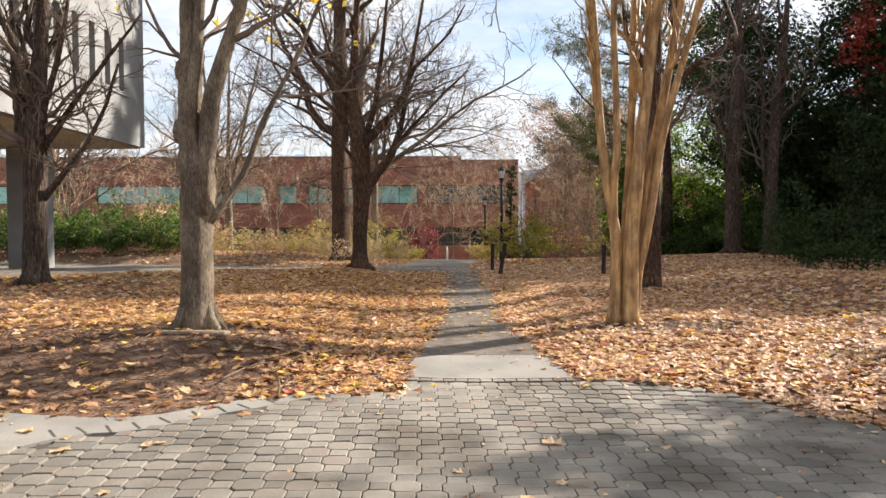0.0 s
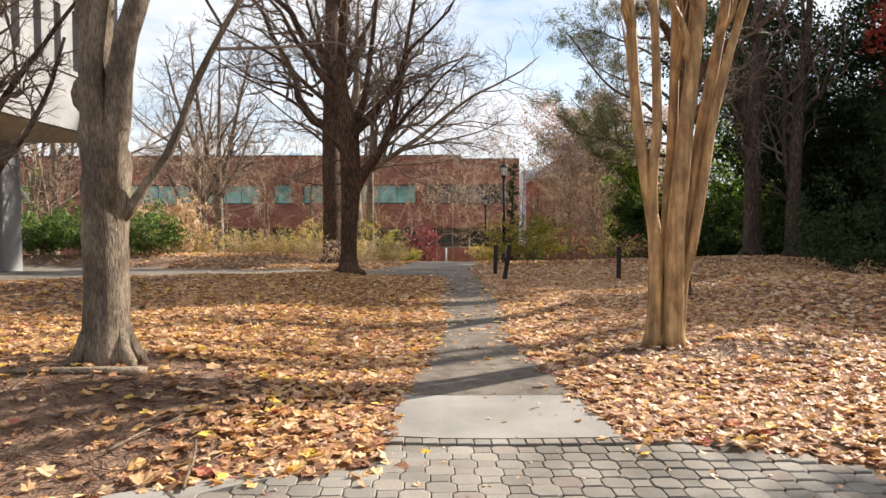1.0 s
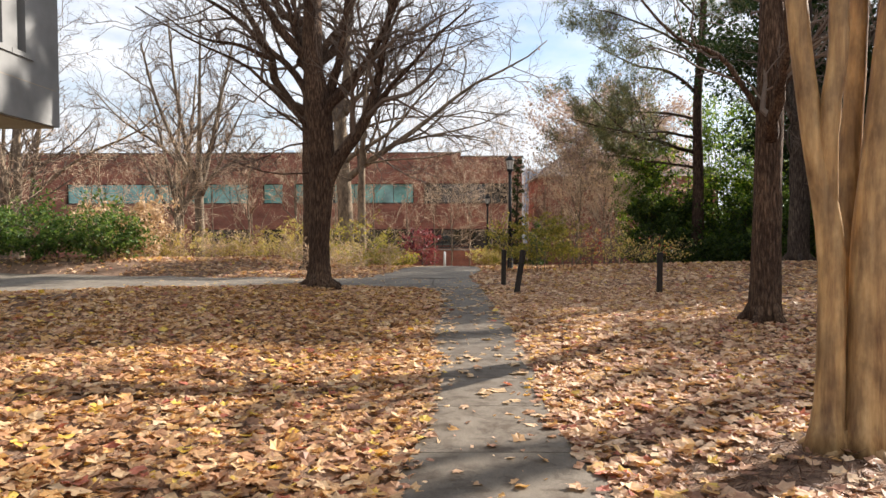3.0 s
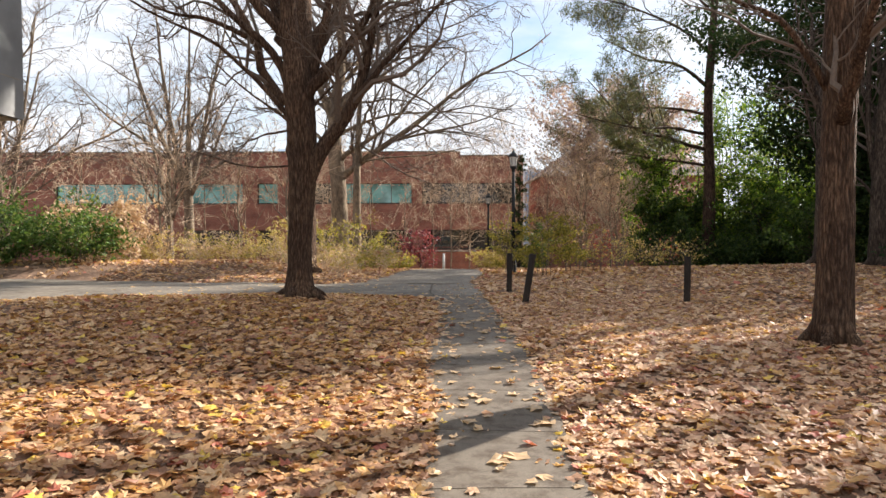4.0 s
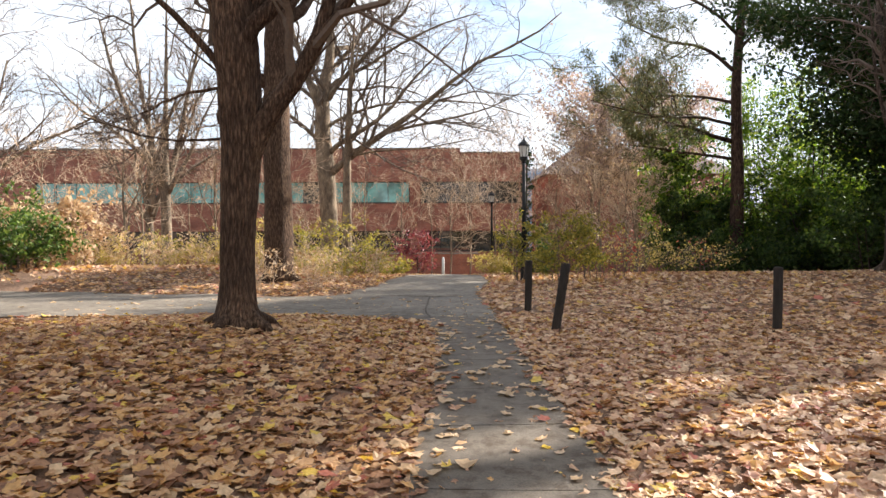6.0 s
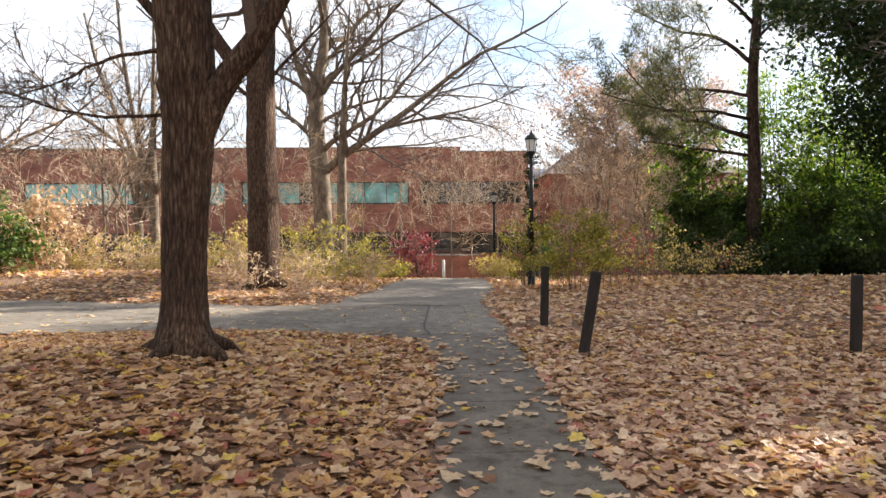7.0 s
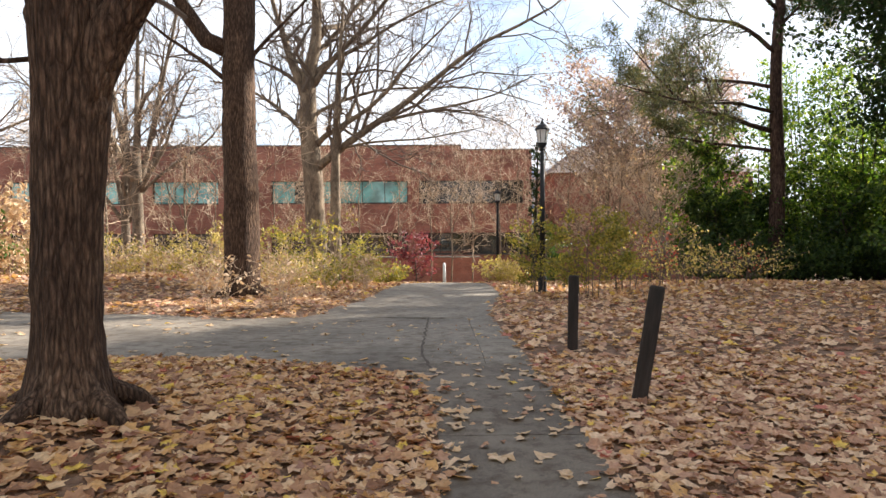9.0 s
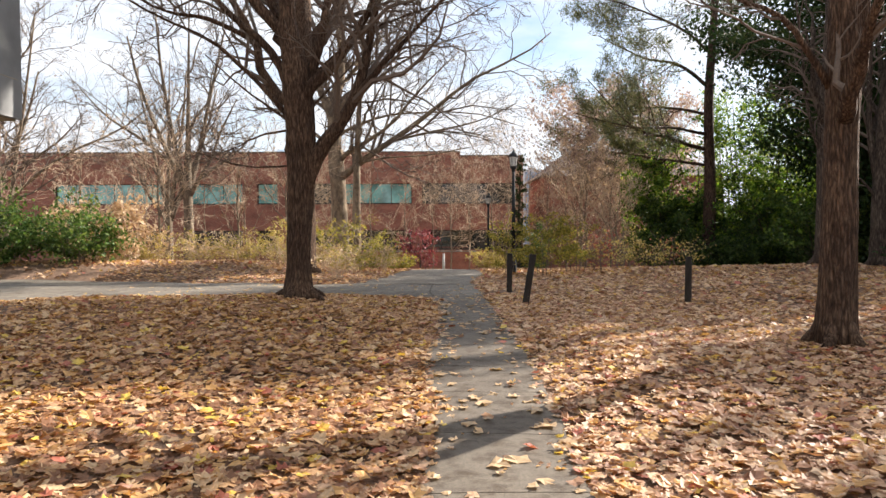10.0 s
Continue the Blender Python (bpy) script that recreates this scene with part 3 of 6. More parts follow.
for k in range(9):
    jx = -2.72 + k * 0.16
    jy = float(paver_front(jx) - kerb_width(jx))
    a = radians(40 + 6 * math.sin(k * 2.0))
    d, n = np.array([-math.sin(a), math.cos(a)]) * 0.2, np.array([math.cos(a), math.sin(a)]) * 0.008
    q = [np.array([jx, jy - 0.02]) + o for o in (-n, n, d + n, d - n)]
    s = Soup()
    s.add([(p[0], p[1], lz(p[0], p[1]) + 0.0105) for p in q], [(0, 1, 2, 3)])
    part("edging_joint", s, M_JOINT, paving)


def paver_mesh(w, d, cut):
    """A stone with its top edge eased; cut: the corner cut of an octagon."""
    c = cut if cut > 0 else 0.004
    hx, hy = w / 2, d / 2
    rim = [(-hx + c, -hy), (hx - c, -hy), (hx, -hy + c), (hx, hy - c), (hx - c, hy), (-hx + c, hy), (-hx, hy - c), (-hx, -hy + c)]
    s = Soup()
    lo = [(x, y, -0.03) for x, y in rim]
    mid = [(x, y, 0.002) for x, y in rim]
    k = 0.93
    hi = [(x * k, y * k, 0.008) for x, y in rim]
    s.add(lo + mid + hi + [(0, 0, 0.0088)], [(i, (i + 1) % 8, 8 + (i + 1) % 8, 8 + i) for i in range(8)] + [(8 + i, 8 + (i + 1) % 8, 16 + (i + 1) % 8, 16 + i) for i in range(8)],
          [(24, 16 + i, 16 + (i + 1) % 8) for i in range(8)])
    return s


COLUMN, STEP, PAVE_TURN = 0.157, 0.296, radians(2.0)
oct_me = paver_mesh(0.184, 0.174, 0.034).mesh("paver")
sq_me = paver_mesh(0.119, 0.113, 0.0).mesh("paver")
for me in (oct_me, sq_me):
    me.materials.append(M_PAVER)
rest = Soup()
prng = np.random.default_rng(5)
ca, sa = math.cos(PAVE_TURN), math.sin(PAVE_TURN)
spots = []
for i in range(-60, 70):
    for j in range(-40, 6):
        for which in (0, 1):
            lx = i * COLUMN
            ly = (j + (0.5 if (i + which) % 2 else 0.0)) * STEP
            x, y = 0.45 + lx * ca - ly * sa, 6.98 + lx * sa + ly * ca
            if y < 2.2 or y > min(paver_front(x), 7.12) - (0.09 if which == 0 else 0.06) or x < -5 or x > 6.5:
                continue
            if x < -0.5 and y > paver_front(x) - kerb_width(x) - 0.05:
                continue
            if abs(x) > 1.0 + 0.68 * max(y, 0):
                continue
            spots.append((x, y, which))
spots += [(-0.33 + 0.127 * i, 7.185, 1) for i in range(20)]  # a header row along the slab
spots.sort(key=lambda p: (p[1] - 5.0) ** 2 + (p[0] - 0.4) ** 2)
oct_v = np.array([v.co[:] for v in oct_me.vertices])
sq_v = np.array([v.co[:] for v in sq_me.vertices])
faces_q = [(i, (i + 1) % 8, 8 + (i + 1) % 8, 8 + i) for i in range(8)] + [(8 + i, 8 + (i + 1) % 8, 16 + (i + 1) % 8, 16 + i) for i in range(8)]
faces_t = [(24, 16 + i, 16 + (i + 1) % 8) for i in range(8)]
for n_, (x, y, which) in enumerate(spots):
    tx, ty, tz = prng.normal(0, 0.008), prng.normal(0, 0.008), PAVE_TURN + prng.normal(0, 0.015)
    m = Matrix.Translation((x, y, lz(x, y) + prng.normal(0.0, 0.0015))) @ Euler((tx, ty, tz)).to_matrix().to_4x4()
    if n_ < 300:
        ob = new("paver", sq_me if which else oct_me)
        ob.parent = paving
        ob.matrix_basis = m
    else:
        V = sq_v if which else oct_v
        M = np.array(m)
        rest.add(V @ M[:3, :3].T + M[:3, 3], faces_q, faces_t)
part("paver_rest", rest, M_PAVER, paving, "", False, "stuff")

# ---- brick office building across the slope ----
BY = 85.4
Z_ROOF, Z_HEAD, Z_SILL, Z_HEAD2, Z_SILL2, Z_BASE = 9.75, 6.35, 4.1, 1.15, -1.0, -4.6
BAYS = [(-72.0, -63.5), (-61.5, -49.1), (-42.8, -29.9), (-28.6, -22.0), (-20.4, -18.1), (-16.8, -3.2), (-2.1, 8.3)]


def window(parent, x0, x1, z0, z1, yf, step, dark, rng):
    """A recessed ribbon window: frame, panes, mullions, sill."""
    w = Soup()
    yb = yf + 0.40
    fr = 0.09
    w.box(x0, x1, yb, yb + 0.08, z0, z0 + fr)
    w.box(x0, x1, yb, yb + 0.08, z1 - fr, z1)
    w.box(x0, x0 + fr, yb + 0.001, yb + 0.079, z0 + fr, z1 - fr)
    w.box(x1 - fr, x1, yb + 0.001, yb + 0.079, z0 + fr, z1 - fr)
    win = part("window", w, M_FRAME, parent, "dark bronze ribbon window with tinted panes")
    n = max(1, round((x1 - x0) / step))
    edges = np.linspace(x0 + fr, x1 - fr, n + 1)
    for k in range(n):
        g = Soup()
        g.box(edges[k] + 0.03, edges[k + 1] - 0.03, yb + 0.05, yb + 0.062, z0 + fr, z1 - fr)
        part("pane", g, M_DARKGLASS if (dark or rng.random() < 0.03) else M_GLASS, win)
        if k:
            g = Soup()
            g.box(edges[k] - 0.03, edges[k] + 0.03, yb + 0.01, yb + 0.07, z0 + fr, z1 - fr)
            part("mullion", g, M_FRAME, win)
    g = Soup()
    g.box(x0 - 0.02, x1 + 0.02, yf - 0.03, yb, z0 - 0.07, z0 - 0.003)
    part("sill", g, M_COPING, win)


office = thing("brick_office_building", 0, 0, 0, "long low red brick office building with ribbon windows", "building")
brng = random.Random(11)
w = Soup()
X0, X1, XS = -95.0, 9.1, 2.1
for x0, x1, top, yf in ((X0, XS, Z_ROOF, BY), (XS, X1, Z_ROOF - 0.42, BY + 0.15)):
    w.box(x0, x1, yf, yf + 0.55, Z_HEAD, top)
    w.box(x0, x1, yf, yf + 0.55, Z_HEAD2, Z_SILL - 0.07)
    w.box(x0, x1, yf, yf + 0.55, Z_BASE, Z_SILL2 - 0.07)
spans = [X0] + [v for b in BAYS for v in b] + [X1]
for x0, x1 in zip(spans[::2], spans[1::2]):
    for za, zb in ((Z_SILL - 0.07, Z_HEAD), (Z_SILL2 - 0.07, Z_HEAD2)):
        w.box(x0, x1, BY + 0.002, BY + 0.552, za, zb)
w.box(X1 - 0.45, X1, BY + 0.72, BY + 30, Z_BASE, Z_ROOF - 0.42)
w.box(X0, X0 + 0.45, BY + 0.56, BY + 30, Z_BASE, Z_ROOF)
w.box(X0, X1, BY + 29.5, BY + 30, Z_BASE, Z_ROOF - 0.42)
part("wall", w, M_BRICK, office)
w = Soup()
w.box(X0 + 0.46, X1 - 0.46, BY + 0.72, BY + 29.4, Z_ROOF - 1.0, Z_ROOF - 0.7)
part("roof", w, M_COPING, office)
w = Soup()
w.box(X0 - 0.05, XS, BY - 0.06, BY + 0.52, Z_ROOF + 0.003, Z_ROOF + 0.12)
w.box(XS + 0.004, X1 + 0.05, BY + 0.1, BY + 0.66, Z_ROOF - 0.417, Z_ROOF - 0.3)
part("coping", w, M_COPING, office)
for za, zb in ((Z_HEAD2 + 0.12, Z_HEAD2 + 0.2), (Z_SILL - 0.35, Z_SILL - 0.27), (Z_HEAD + 0.12, Z_HEAD + 0.2)):
    w = Soup()
    w.box(X0, XS - 0.01, BY - 0.025, BY - 0.002, za, zb)
    part("string_course", w, M_BRICK, office)
for x0, x1 in BAYS:
    window(office, x0, x1, Z_SILL, Z_HEAD, BY, 2.1, x0 > -3, brng)
    window(office, x0, x1, Z_SILL2, Z_HEAD2, BY, 2.1, True, brng)
for x0, x1 in ((-35.0, -32.0), (-19.5, -17.0)):
    hut = thing("rooftop_skylight", (x0 + x1) / 2, BY + 4, Z_ROOF - 0.7, "blue-grey metal skylight on the flat roof", "skylight", "skylights on the roof")
    s = Soup()
    hw = (x1 - x0) / 2
    s.box(-hw, hw, -1.5, 1.5, 0.0, 0.9)
    s.add([(-hw, -1.5, 0.903), (hw, -1.5, 0.903), (hw, 1.5, 0.903), (-hw, 1.5, 0.903), (-hw * 0.5, 0, 1.5), (hw * 0.5, 0, 1.5)], [(0, 1, 5, 4), (2, 3, 4, 5)], [(1, 2, 5), (3, 0, 4)])
    part("housing", s, plain("blue_grey_metal", (0.30, 0.38, 0.46), 0.4, 0.5), hut)

garden_wall = thing("garden_wall", 0, 75.6, lz(0, 75.6), "low red brick garden wall with a pale cap", "wall")
zt = -0.95 - lz(0, 75.6)
s = Soup()
s.box(-6.0, 3.4, 0, 0.35, -0.4, zt)
part("wall", s, M_BRICK, garden_wall)
s = Soup()
s.box(-6.04, 3.44, -0.05, 0.4, zt + 0.003, zt + 0.12)
part("coping", s, M_CONC, garden_wall)

# ---- brick house with a pitched roof and a glass tower further off ----
house = thing("brick_house", 21.8, 91.5, -5, "brick house with a dark pitched roof behind trees", "building")
s = Soup()
s.box(-9.5, 12, 0, 14, 0, 12.6)
part("wall", s, M_BRICK, house)
s = Soup()
s.add([(-10, -0.6, 12.5), (12.5, -0.6, 12.5), (12.5, 14.6, 12.5), (-10, 14.6, 12.5), (-5.5, 7, 16.2), (8, 7, 16.2)], [(0, 1, 5, 4), (2, 3, 4, 5), (0, 3, 2, 1)], [(1, 2, 5), (3, 0, 4)])
part("roof", s, M_COPING, house)
hrng = random.Random(3)
for k in range(6):
    window(house, -8 + k * 3.2, -6.4 + k * 3.2, 8.2, 10.6, -0.3, 1.5, k % 2, hrng)
    window(house, -8 + k * 3.2, -6.4 + k * 3.2, 3.6, 6.0, -0.3, 1.5, 1, hrng)

tower = thing("glass_tower", 20.5, 160, -8, "pale blue glass office tower far behind", "building")
s = Soup()
s.box(-2.4, 4.4, 0.3, 10, 0, 22)
part("wall", s, plain("pale_grey_cladding", (0.55, 0.6, 0.65), 0.5), tower)
g_tower = window_glass("blue_glass", (0.25, 0.36, 0.5), 0.1)
for a in range(5):
    for b in range(9):
        s = Soup()
        s.box(-2.3 + a * 1.36, -2.3 + a * 1.36 + 1.2, 0.2, 0.29, 1 + b * 2.3, 1 + b * 2.3 + 2.0)
        part("pane", s, g_tower, tower)

# ---- white concrete building on a pier ----
white = thing("white_concrete_building", 0, 0, 0, "white concrete building raised on a pier, with narrow windows", "building")
WZ, WX, WY0, WY1 = 4.75, -12.6, 14.6, 29.4
s = Soup()
ZS = 6.75
s.box(WX - 18, WX, WY0, WY1, WZ, ZS - 0.02)
ZW = 8.8
ycuts = []
yy = 27.6
while yy > WY0 + 1.2:
    ycuts.append((yy - 0.42, yy))
    yy -= 1.13
last = WY1
for y0, y1 in ycuts:
    s.box(WX - 0.5, WX - 0.001, y1, last, ZS - 0.02, ZW)
    last = y0
s.box(WX - 0.5, WX - 0.001, WY0, last, ZS - 0.02, ZW)
s.box(WX - 18, WX - 0.5, WY1 - 0.4, WY1, ZS - 0.02, ZW)
s.box(WX - 18, WX - 0.5, WY0, WY0 + 0.4, ZS - 0.02, ZW)
s.box(WX - 18, WX, WY0, WY1, ZW, ZW + 5)
part("wall", s, M_WHITE, white)
s = Soup()
s.box(WX - 17.9, WX - 0.15, WY0 + 0.1, WY1 - 0.1, WZ - 0.05, WZ - 0.003)
part("soffit", s, M_SOFFIT, white, "tan soffit")
for y0, y1 in ycuts:
    wf = Soup()
    wf.box(WX - 0.42, WX - 0.34, y0, y0 + 0.07, ZS, ZW)
    wf.box(WX - 0.42, WX - 0.34, y1 - 0.07, y1, ZS, ZW)
    wf.box(WX - 0.419, WX - 0.341, y0 + 0.07, y1 - 0.07, ZS, ZS + 0.07)
    wf.box(WX - 0.419, WX - 0.341, y0 + 0.07, y1 - 0.07, ZS + 1.2, ZS + 1.27)
    win = part("window", wf, M_FRAME, white, "narrow deep-set dark window")
    g = Soup()
    g.box(WX - 0.40, WX - 0.38, y0 + 0.07, y1 - 0.07, ZS + 0.07, ZW)
    part("pane", g, M_DARKGLASS, win)
    g = Soup()
    g.box(WX - 0.33, WX + 0.06, y0 - 0.34, y1 + 0.34, ZS - 0.16, ZS - 0.005)
    part("sill", g, M_WHITE, win)
g = Soup()
g.box(WX, WX + 0.006, WY0, WY1 - 0.2, WZ + 1.15, WZ + 1.165)
part("panel_joint", g, M_SOFFIT, white)
for yp in (28.9, 20.7):
    part("pier", bevel_box(-17.8, -16.55, yp - 0.6, yp + 0.6, -0.6, WZ - 0.055, 0.03), M_WHITE, white, "white concrete pier")

# ---- trees ----
UP = np.array([0, 0, 1.0])


def spline(pts, n, rng=None, wob=0.0):
    """A smooth line through the points."""
    P = np.asarray(pts, float)
    k = len(P)
    ext = np.concatenate([[2 * P[0] - P[1]], P, [2 * P[-1] - P[-2]]])
    out = []
    for t in np.linspace(0, k - 1 - 1e-6, n):
        i = int(t)
        f = t - i
        a, b, c, d = ext[i:i + 4]
        out.append(0.5 * (2 * b + (c - a) * f + (2 * a - 5 * b + 4 * c - d) * f * f + (3 * b - a - 3 * c + d) * f ** 3))
    out = np.array(out)
    if rng is not None and wob:
        w = np.cumsum(rng.standard_normal((n, 3)) * wob, axis=0)
        out += w - np.linspace(0, 1, n)[:, None] * w[-1] * 0.5
    return out


def offshoots(P, R, m, s_lo, s_hi, rng, spread, length, up, k=5, wob=0.05, shrink=0.55, tip=0.003, taper_len=0.6):
    """Shoots along the lines P: m to each, between the shares s_lo and s_hi of its length."""
    n, kp, _ = P.shape
    s = s_lo + (s_hi - s_lo) * (np.arange(m)[None] + rng.random((n, m))) / m
    f = s * (kp - 1)
    i = np.minimum(f.astype(int), kp - 2)
    w = (f - i)[..., None]
    rows = np.arange(n)[:, None]
    start = P[rows, i] * (1 - w) + P[rows, i + 1] * w
    rad = R[rows, i] * (1 - w[..., 0]) + R[rows, i + 1] * w[..., 0]
    T = P[rows, i + 1] - P[rows, i]
    T /= np.linalg.norm(T, axis=2, keepdims=True) + 1e-9
    side = rng.standard_normal((n, m, 3))
    side -= (side * T).sum(2, keepdims=True) * T
    side /= np.linalg.norm(side, axis=2, keepdims=True) + 1e-9
    D = T * math.cos(radians(spread)) + side * math.sin(radians(spread)) + UP * up
    D /= np.linalg.norm(D, axis=2, keepdims=True)
    plen = np.linalg.norm(np.diff(P, axis=1), axis=2).sum(1)[:, None]
    L = (plen * length * (1 - taper_len * s) * (0.6 + 0.8 * rng.random((n, m))))
    u = np.linspace(0, 1, k)
    Q = start[:, :, None] + D[:, :, None] * (L[..., None] * u)[..., None] + UP * ((L * 0.18 * up)[..., None] * u ** 2)[..., None]
    W = np.cumsum(rng.standard_normal((n, m, k, 3)), axis=2)
    W -= W[:, :, :1]
    Q = Q + W * (L[..., None, None] * wob)
    r0 = np.maximum(rad * shrink, tip)
    RR = r0[..., None] * (1 - u) + tip * u
    return Q.reshape(-1, k, 3), RR.reshape(-1, k)


def bare_tree(name, label, x, y, trunk, radii, limbs, seed, bark_mat, twig_mat, auto=5, auto_from=0.45, reach=0.5, spread=45, lift=0.35, fine=(6, 6, 4), leaves=None, leaf_size=0.1, flare=0.0, sides=14, group="bare trees", z=None, burrs=(), tip=1.0, leaf_from=0.0, fine_from=0.15, twist=0.0):
    """A leafless tree: trunk through the given points, the given limbs, more limbs, branches, twigs."""
    rng = np.random.default_rng(seed)
    ob = thing(name, x, y, lz(x, y) - 0.05 if z is None else z, label, "tree", group)
    n = 56 if twist else 26
    P = spline(trunk, n, rng, 0.003)
    R = np.interp(np.linspace(0, 1, n), np.linspace(0, 1, len(radii)), radii)
    if flare:
        R = R + flare * np.exp(-P[:, 2] / 0.22)
    s = Soup()
    s.tube(P, R, sides, 0.018 if twist else 0.025, rng, True, twist)
    for bx, bz, br in burrs:
        a = np.argmin(np.abs(P[:, 2] - bz))
        c = P[a] + np.array([bx, -0.02, 0])
        s.tube([c + [-bx * 0.25, 0, -br * 2.2], c + [-bx * 0.06, 0, -br], c, c + [-bx * 0.05, 0, br], c + [-bx * 0.25, 0, br * 2.0]], [br * 0.3, br * 0.85, br, br * 0.8, br * 0.25], 10, 0.05, rng)
    if flare:
        for k in range(5):
            a = 2 * np.pi * k / 5 + rng.random() * 0.9
            d = np.array([math.cos(a), math.sin(a), 0])
            r = radii[0]
            s.tube([P[0] + d * r * 0.55 + UP * 0.4, P[0] + d * (r * 0.95) + UP * 0.16, P[0] + d * (r * 1.12 + flare * 1.6) + UP * 0.05, P[0] + d * (r * 1.2 + flare * 2.5) - UP * 0.06], [r * 0.33, r * 0.36, r * 0.3, r * 0.16], 8, 0.05, rng)
    part("trunk", s, bark_mat, ob, "", True)
    LP, LR = [], []
    for pts, r0, r1 in limbs:
        LP.append(spline(pts, 12, rng, 0.012))
        LR.append(np.linspace(r0, r1, 12))
    if auto:
        Q, RQ = offshoots(P[None], R[None], auto, auto_from, 0.97, rng, spread, reach, lift, 12, 0.025, 0.6, 0.012, 0.35)
        LP += list(Q)
        LR += list(RQ)
    for p, r in zip(LP, LR):
        s = Soup()
        s.tube(p, r, 8, 0.03, rng)
        part("limb", s, bark_mat, ob, "", True)
    LP, LR = np.array(LP), np.array(LR)
    s = Soup()
    B, RB = offshoots(LP, LR, fine[0], fine_from, 0.98, rng, 50, 0.5, 0.1, 7, 0.045, 0.55, 0.006 * tip)
    s.sticks(B, RB, 5)
    C, RC = offshoots(B, RB, fine[1], 0.2, 1.0, rng, 46, 0.5, 0.06, 5, 0.06, 0.6, 0.004 * tip)
    s.sticks(C, RC, 4)
    if fine[2]:
        D, RD = offshoots(C, RC, fine[2], 0.25, 1.0, rng, 42, 0.55, 0.0, 4, 0.06, 0.7, 0.003 * tip)
        s.sticks(D, RD, 3)
    else:
        D = C
    part("branching", s, twig_mat, ob, "", False, "stuff")
    if leaves:
        mat, count = leaves
        tips = D.reshape(-1, 3)
        tips = tips[tips[:, 2] > leaf_from]
        pick = tips[rng.integers(0, len(tips), count)] + rng.normal(0, leaf_size * 0.8, (count, 3))
        s = Soup()
        s.blades(pick, leaf_size, rng, 0.7)
        part("foliage", s, mat, ob, "withered leaves still hanging", False, "stuff")
    return ob


def leafy(name, label, x, y, height, width, seed, leaf_mat, bark_mat, count=9000, size=0.2, base=0.15, clumps=70, trunk_r=0.2, category="tree", group="", stems=1, shape=1.0, flat=0.2, z=None, dome=False):
    """An evergreen or leafy shrub: stems, boughs and a crown of leaves gathered in clumps."""
    rng = np.random.default_rng(seed)
    ob = thing(name, x, y, lz(x, y) - 0.05 if z is None else z, label, category, group)
    s = Soup()
    TP, TR = [], []
    for k in range(stems):
        a = rng.random() * 6.28
        off = np.array([math.cos(a), math.sin(a), 0]) * (0.0 if stems == 1 else width * 0.14)
        top = off * 2.2 + np.array([rng.normal(0, width * 0.05), rng.normal(0, width * 0.05), height * (0.8 + 0.15 * rng.random())])
        p = spline([off, off * 1.3 + [0, 0, height * 0.35], top], 9, rng, 0.01 * height / 3)
        r = np.linspace(trunk_r, trunk_r * 0.15, 9)
        s = Soup()
        s.tube(p, r, 8, 0.03, rng)
        part("trunk" if stems == 1 else "stem", s, bark_mat, ob, "", True)
        TP.append(p)
        TR.append(r)
    TP, TR = np.array(TP), np.array(TR)
    m = max(3, clumps // stems)
    Q, RQ = offshoots(TP, TR, m, max(base - 0.05, 0.05), 0.98, rng, 62, 0.1, 0.25, 5, 0.04, 0.5, 0.006, 0.0)
    # stretch each bough out to the crown's outline
    st, en = Q[:, :1], Q[:, -1:]
    hz = st[:, 0, 2] / height
    prof = np.sqrt(np.clip(1 - np.clip((hz - 0.35) / 0.68, -0.55, 1) ** 2, 0.03, 1)) * width * 0.5 * shape
    if dome:
        prof = np.sqrt(np.clip(1 - ((hz - 0.58) / 0.44) ** 2, 0.06, 1)) * width * 0.5 * shape
    want = prof * (0.55 + 0.6 * rng.random(len(Q)))
    have = np.linalg.norm((en - st)[:, 0, :2], axis=1) + 1e-6
    Q = st + (Q - st) * np.clip(want / have, 0.2, 30)[:, None, None] * np.array([1, 1, 0.55])
    s = Soup()
    s.sticks(Q, RQ, 4)
    part("branching", s, bark_mat, ob, "", False, "stuff")
    weight = rng.random(len(Q)) ** 1.5 + 0.15
    who = rng.choice(len(Q), count, p=weight / weight.sum())
    u = (0.28 + 0.72 * rng.random(count) ** 0.7) * 4
    i = np.minimum(u.astype(int), 3)
    f = (u - i)[:, None]
    C = Q[who, i] * (1 - f) + Q[who, i + 1] * f
    C = C + rng.standard_normal((count, 3)) * np.array([1, 1, 0.7]) * (0.022 * width + size * 0.5)
    C[:, 2] = np.maximum(C[:, 2], 0.06)
    s = Soup()
    s.blades(C, size, rng, 0.5, flat)
    part("crown", s, leaf_mat, ob, "", False, "stuff")
    return ob


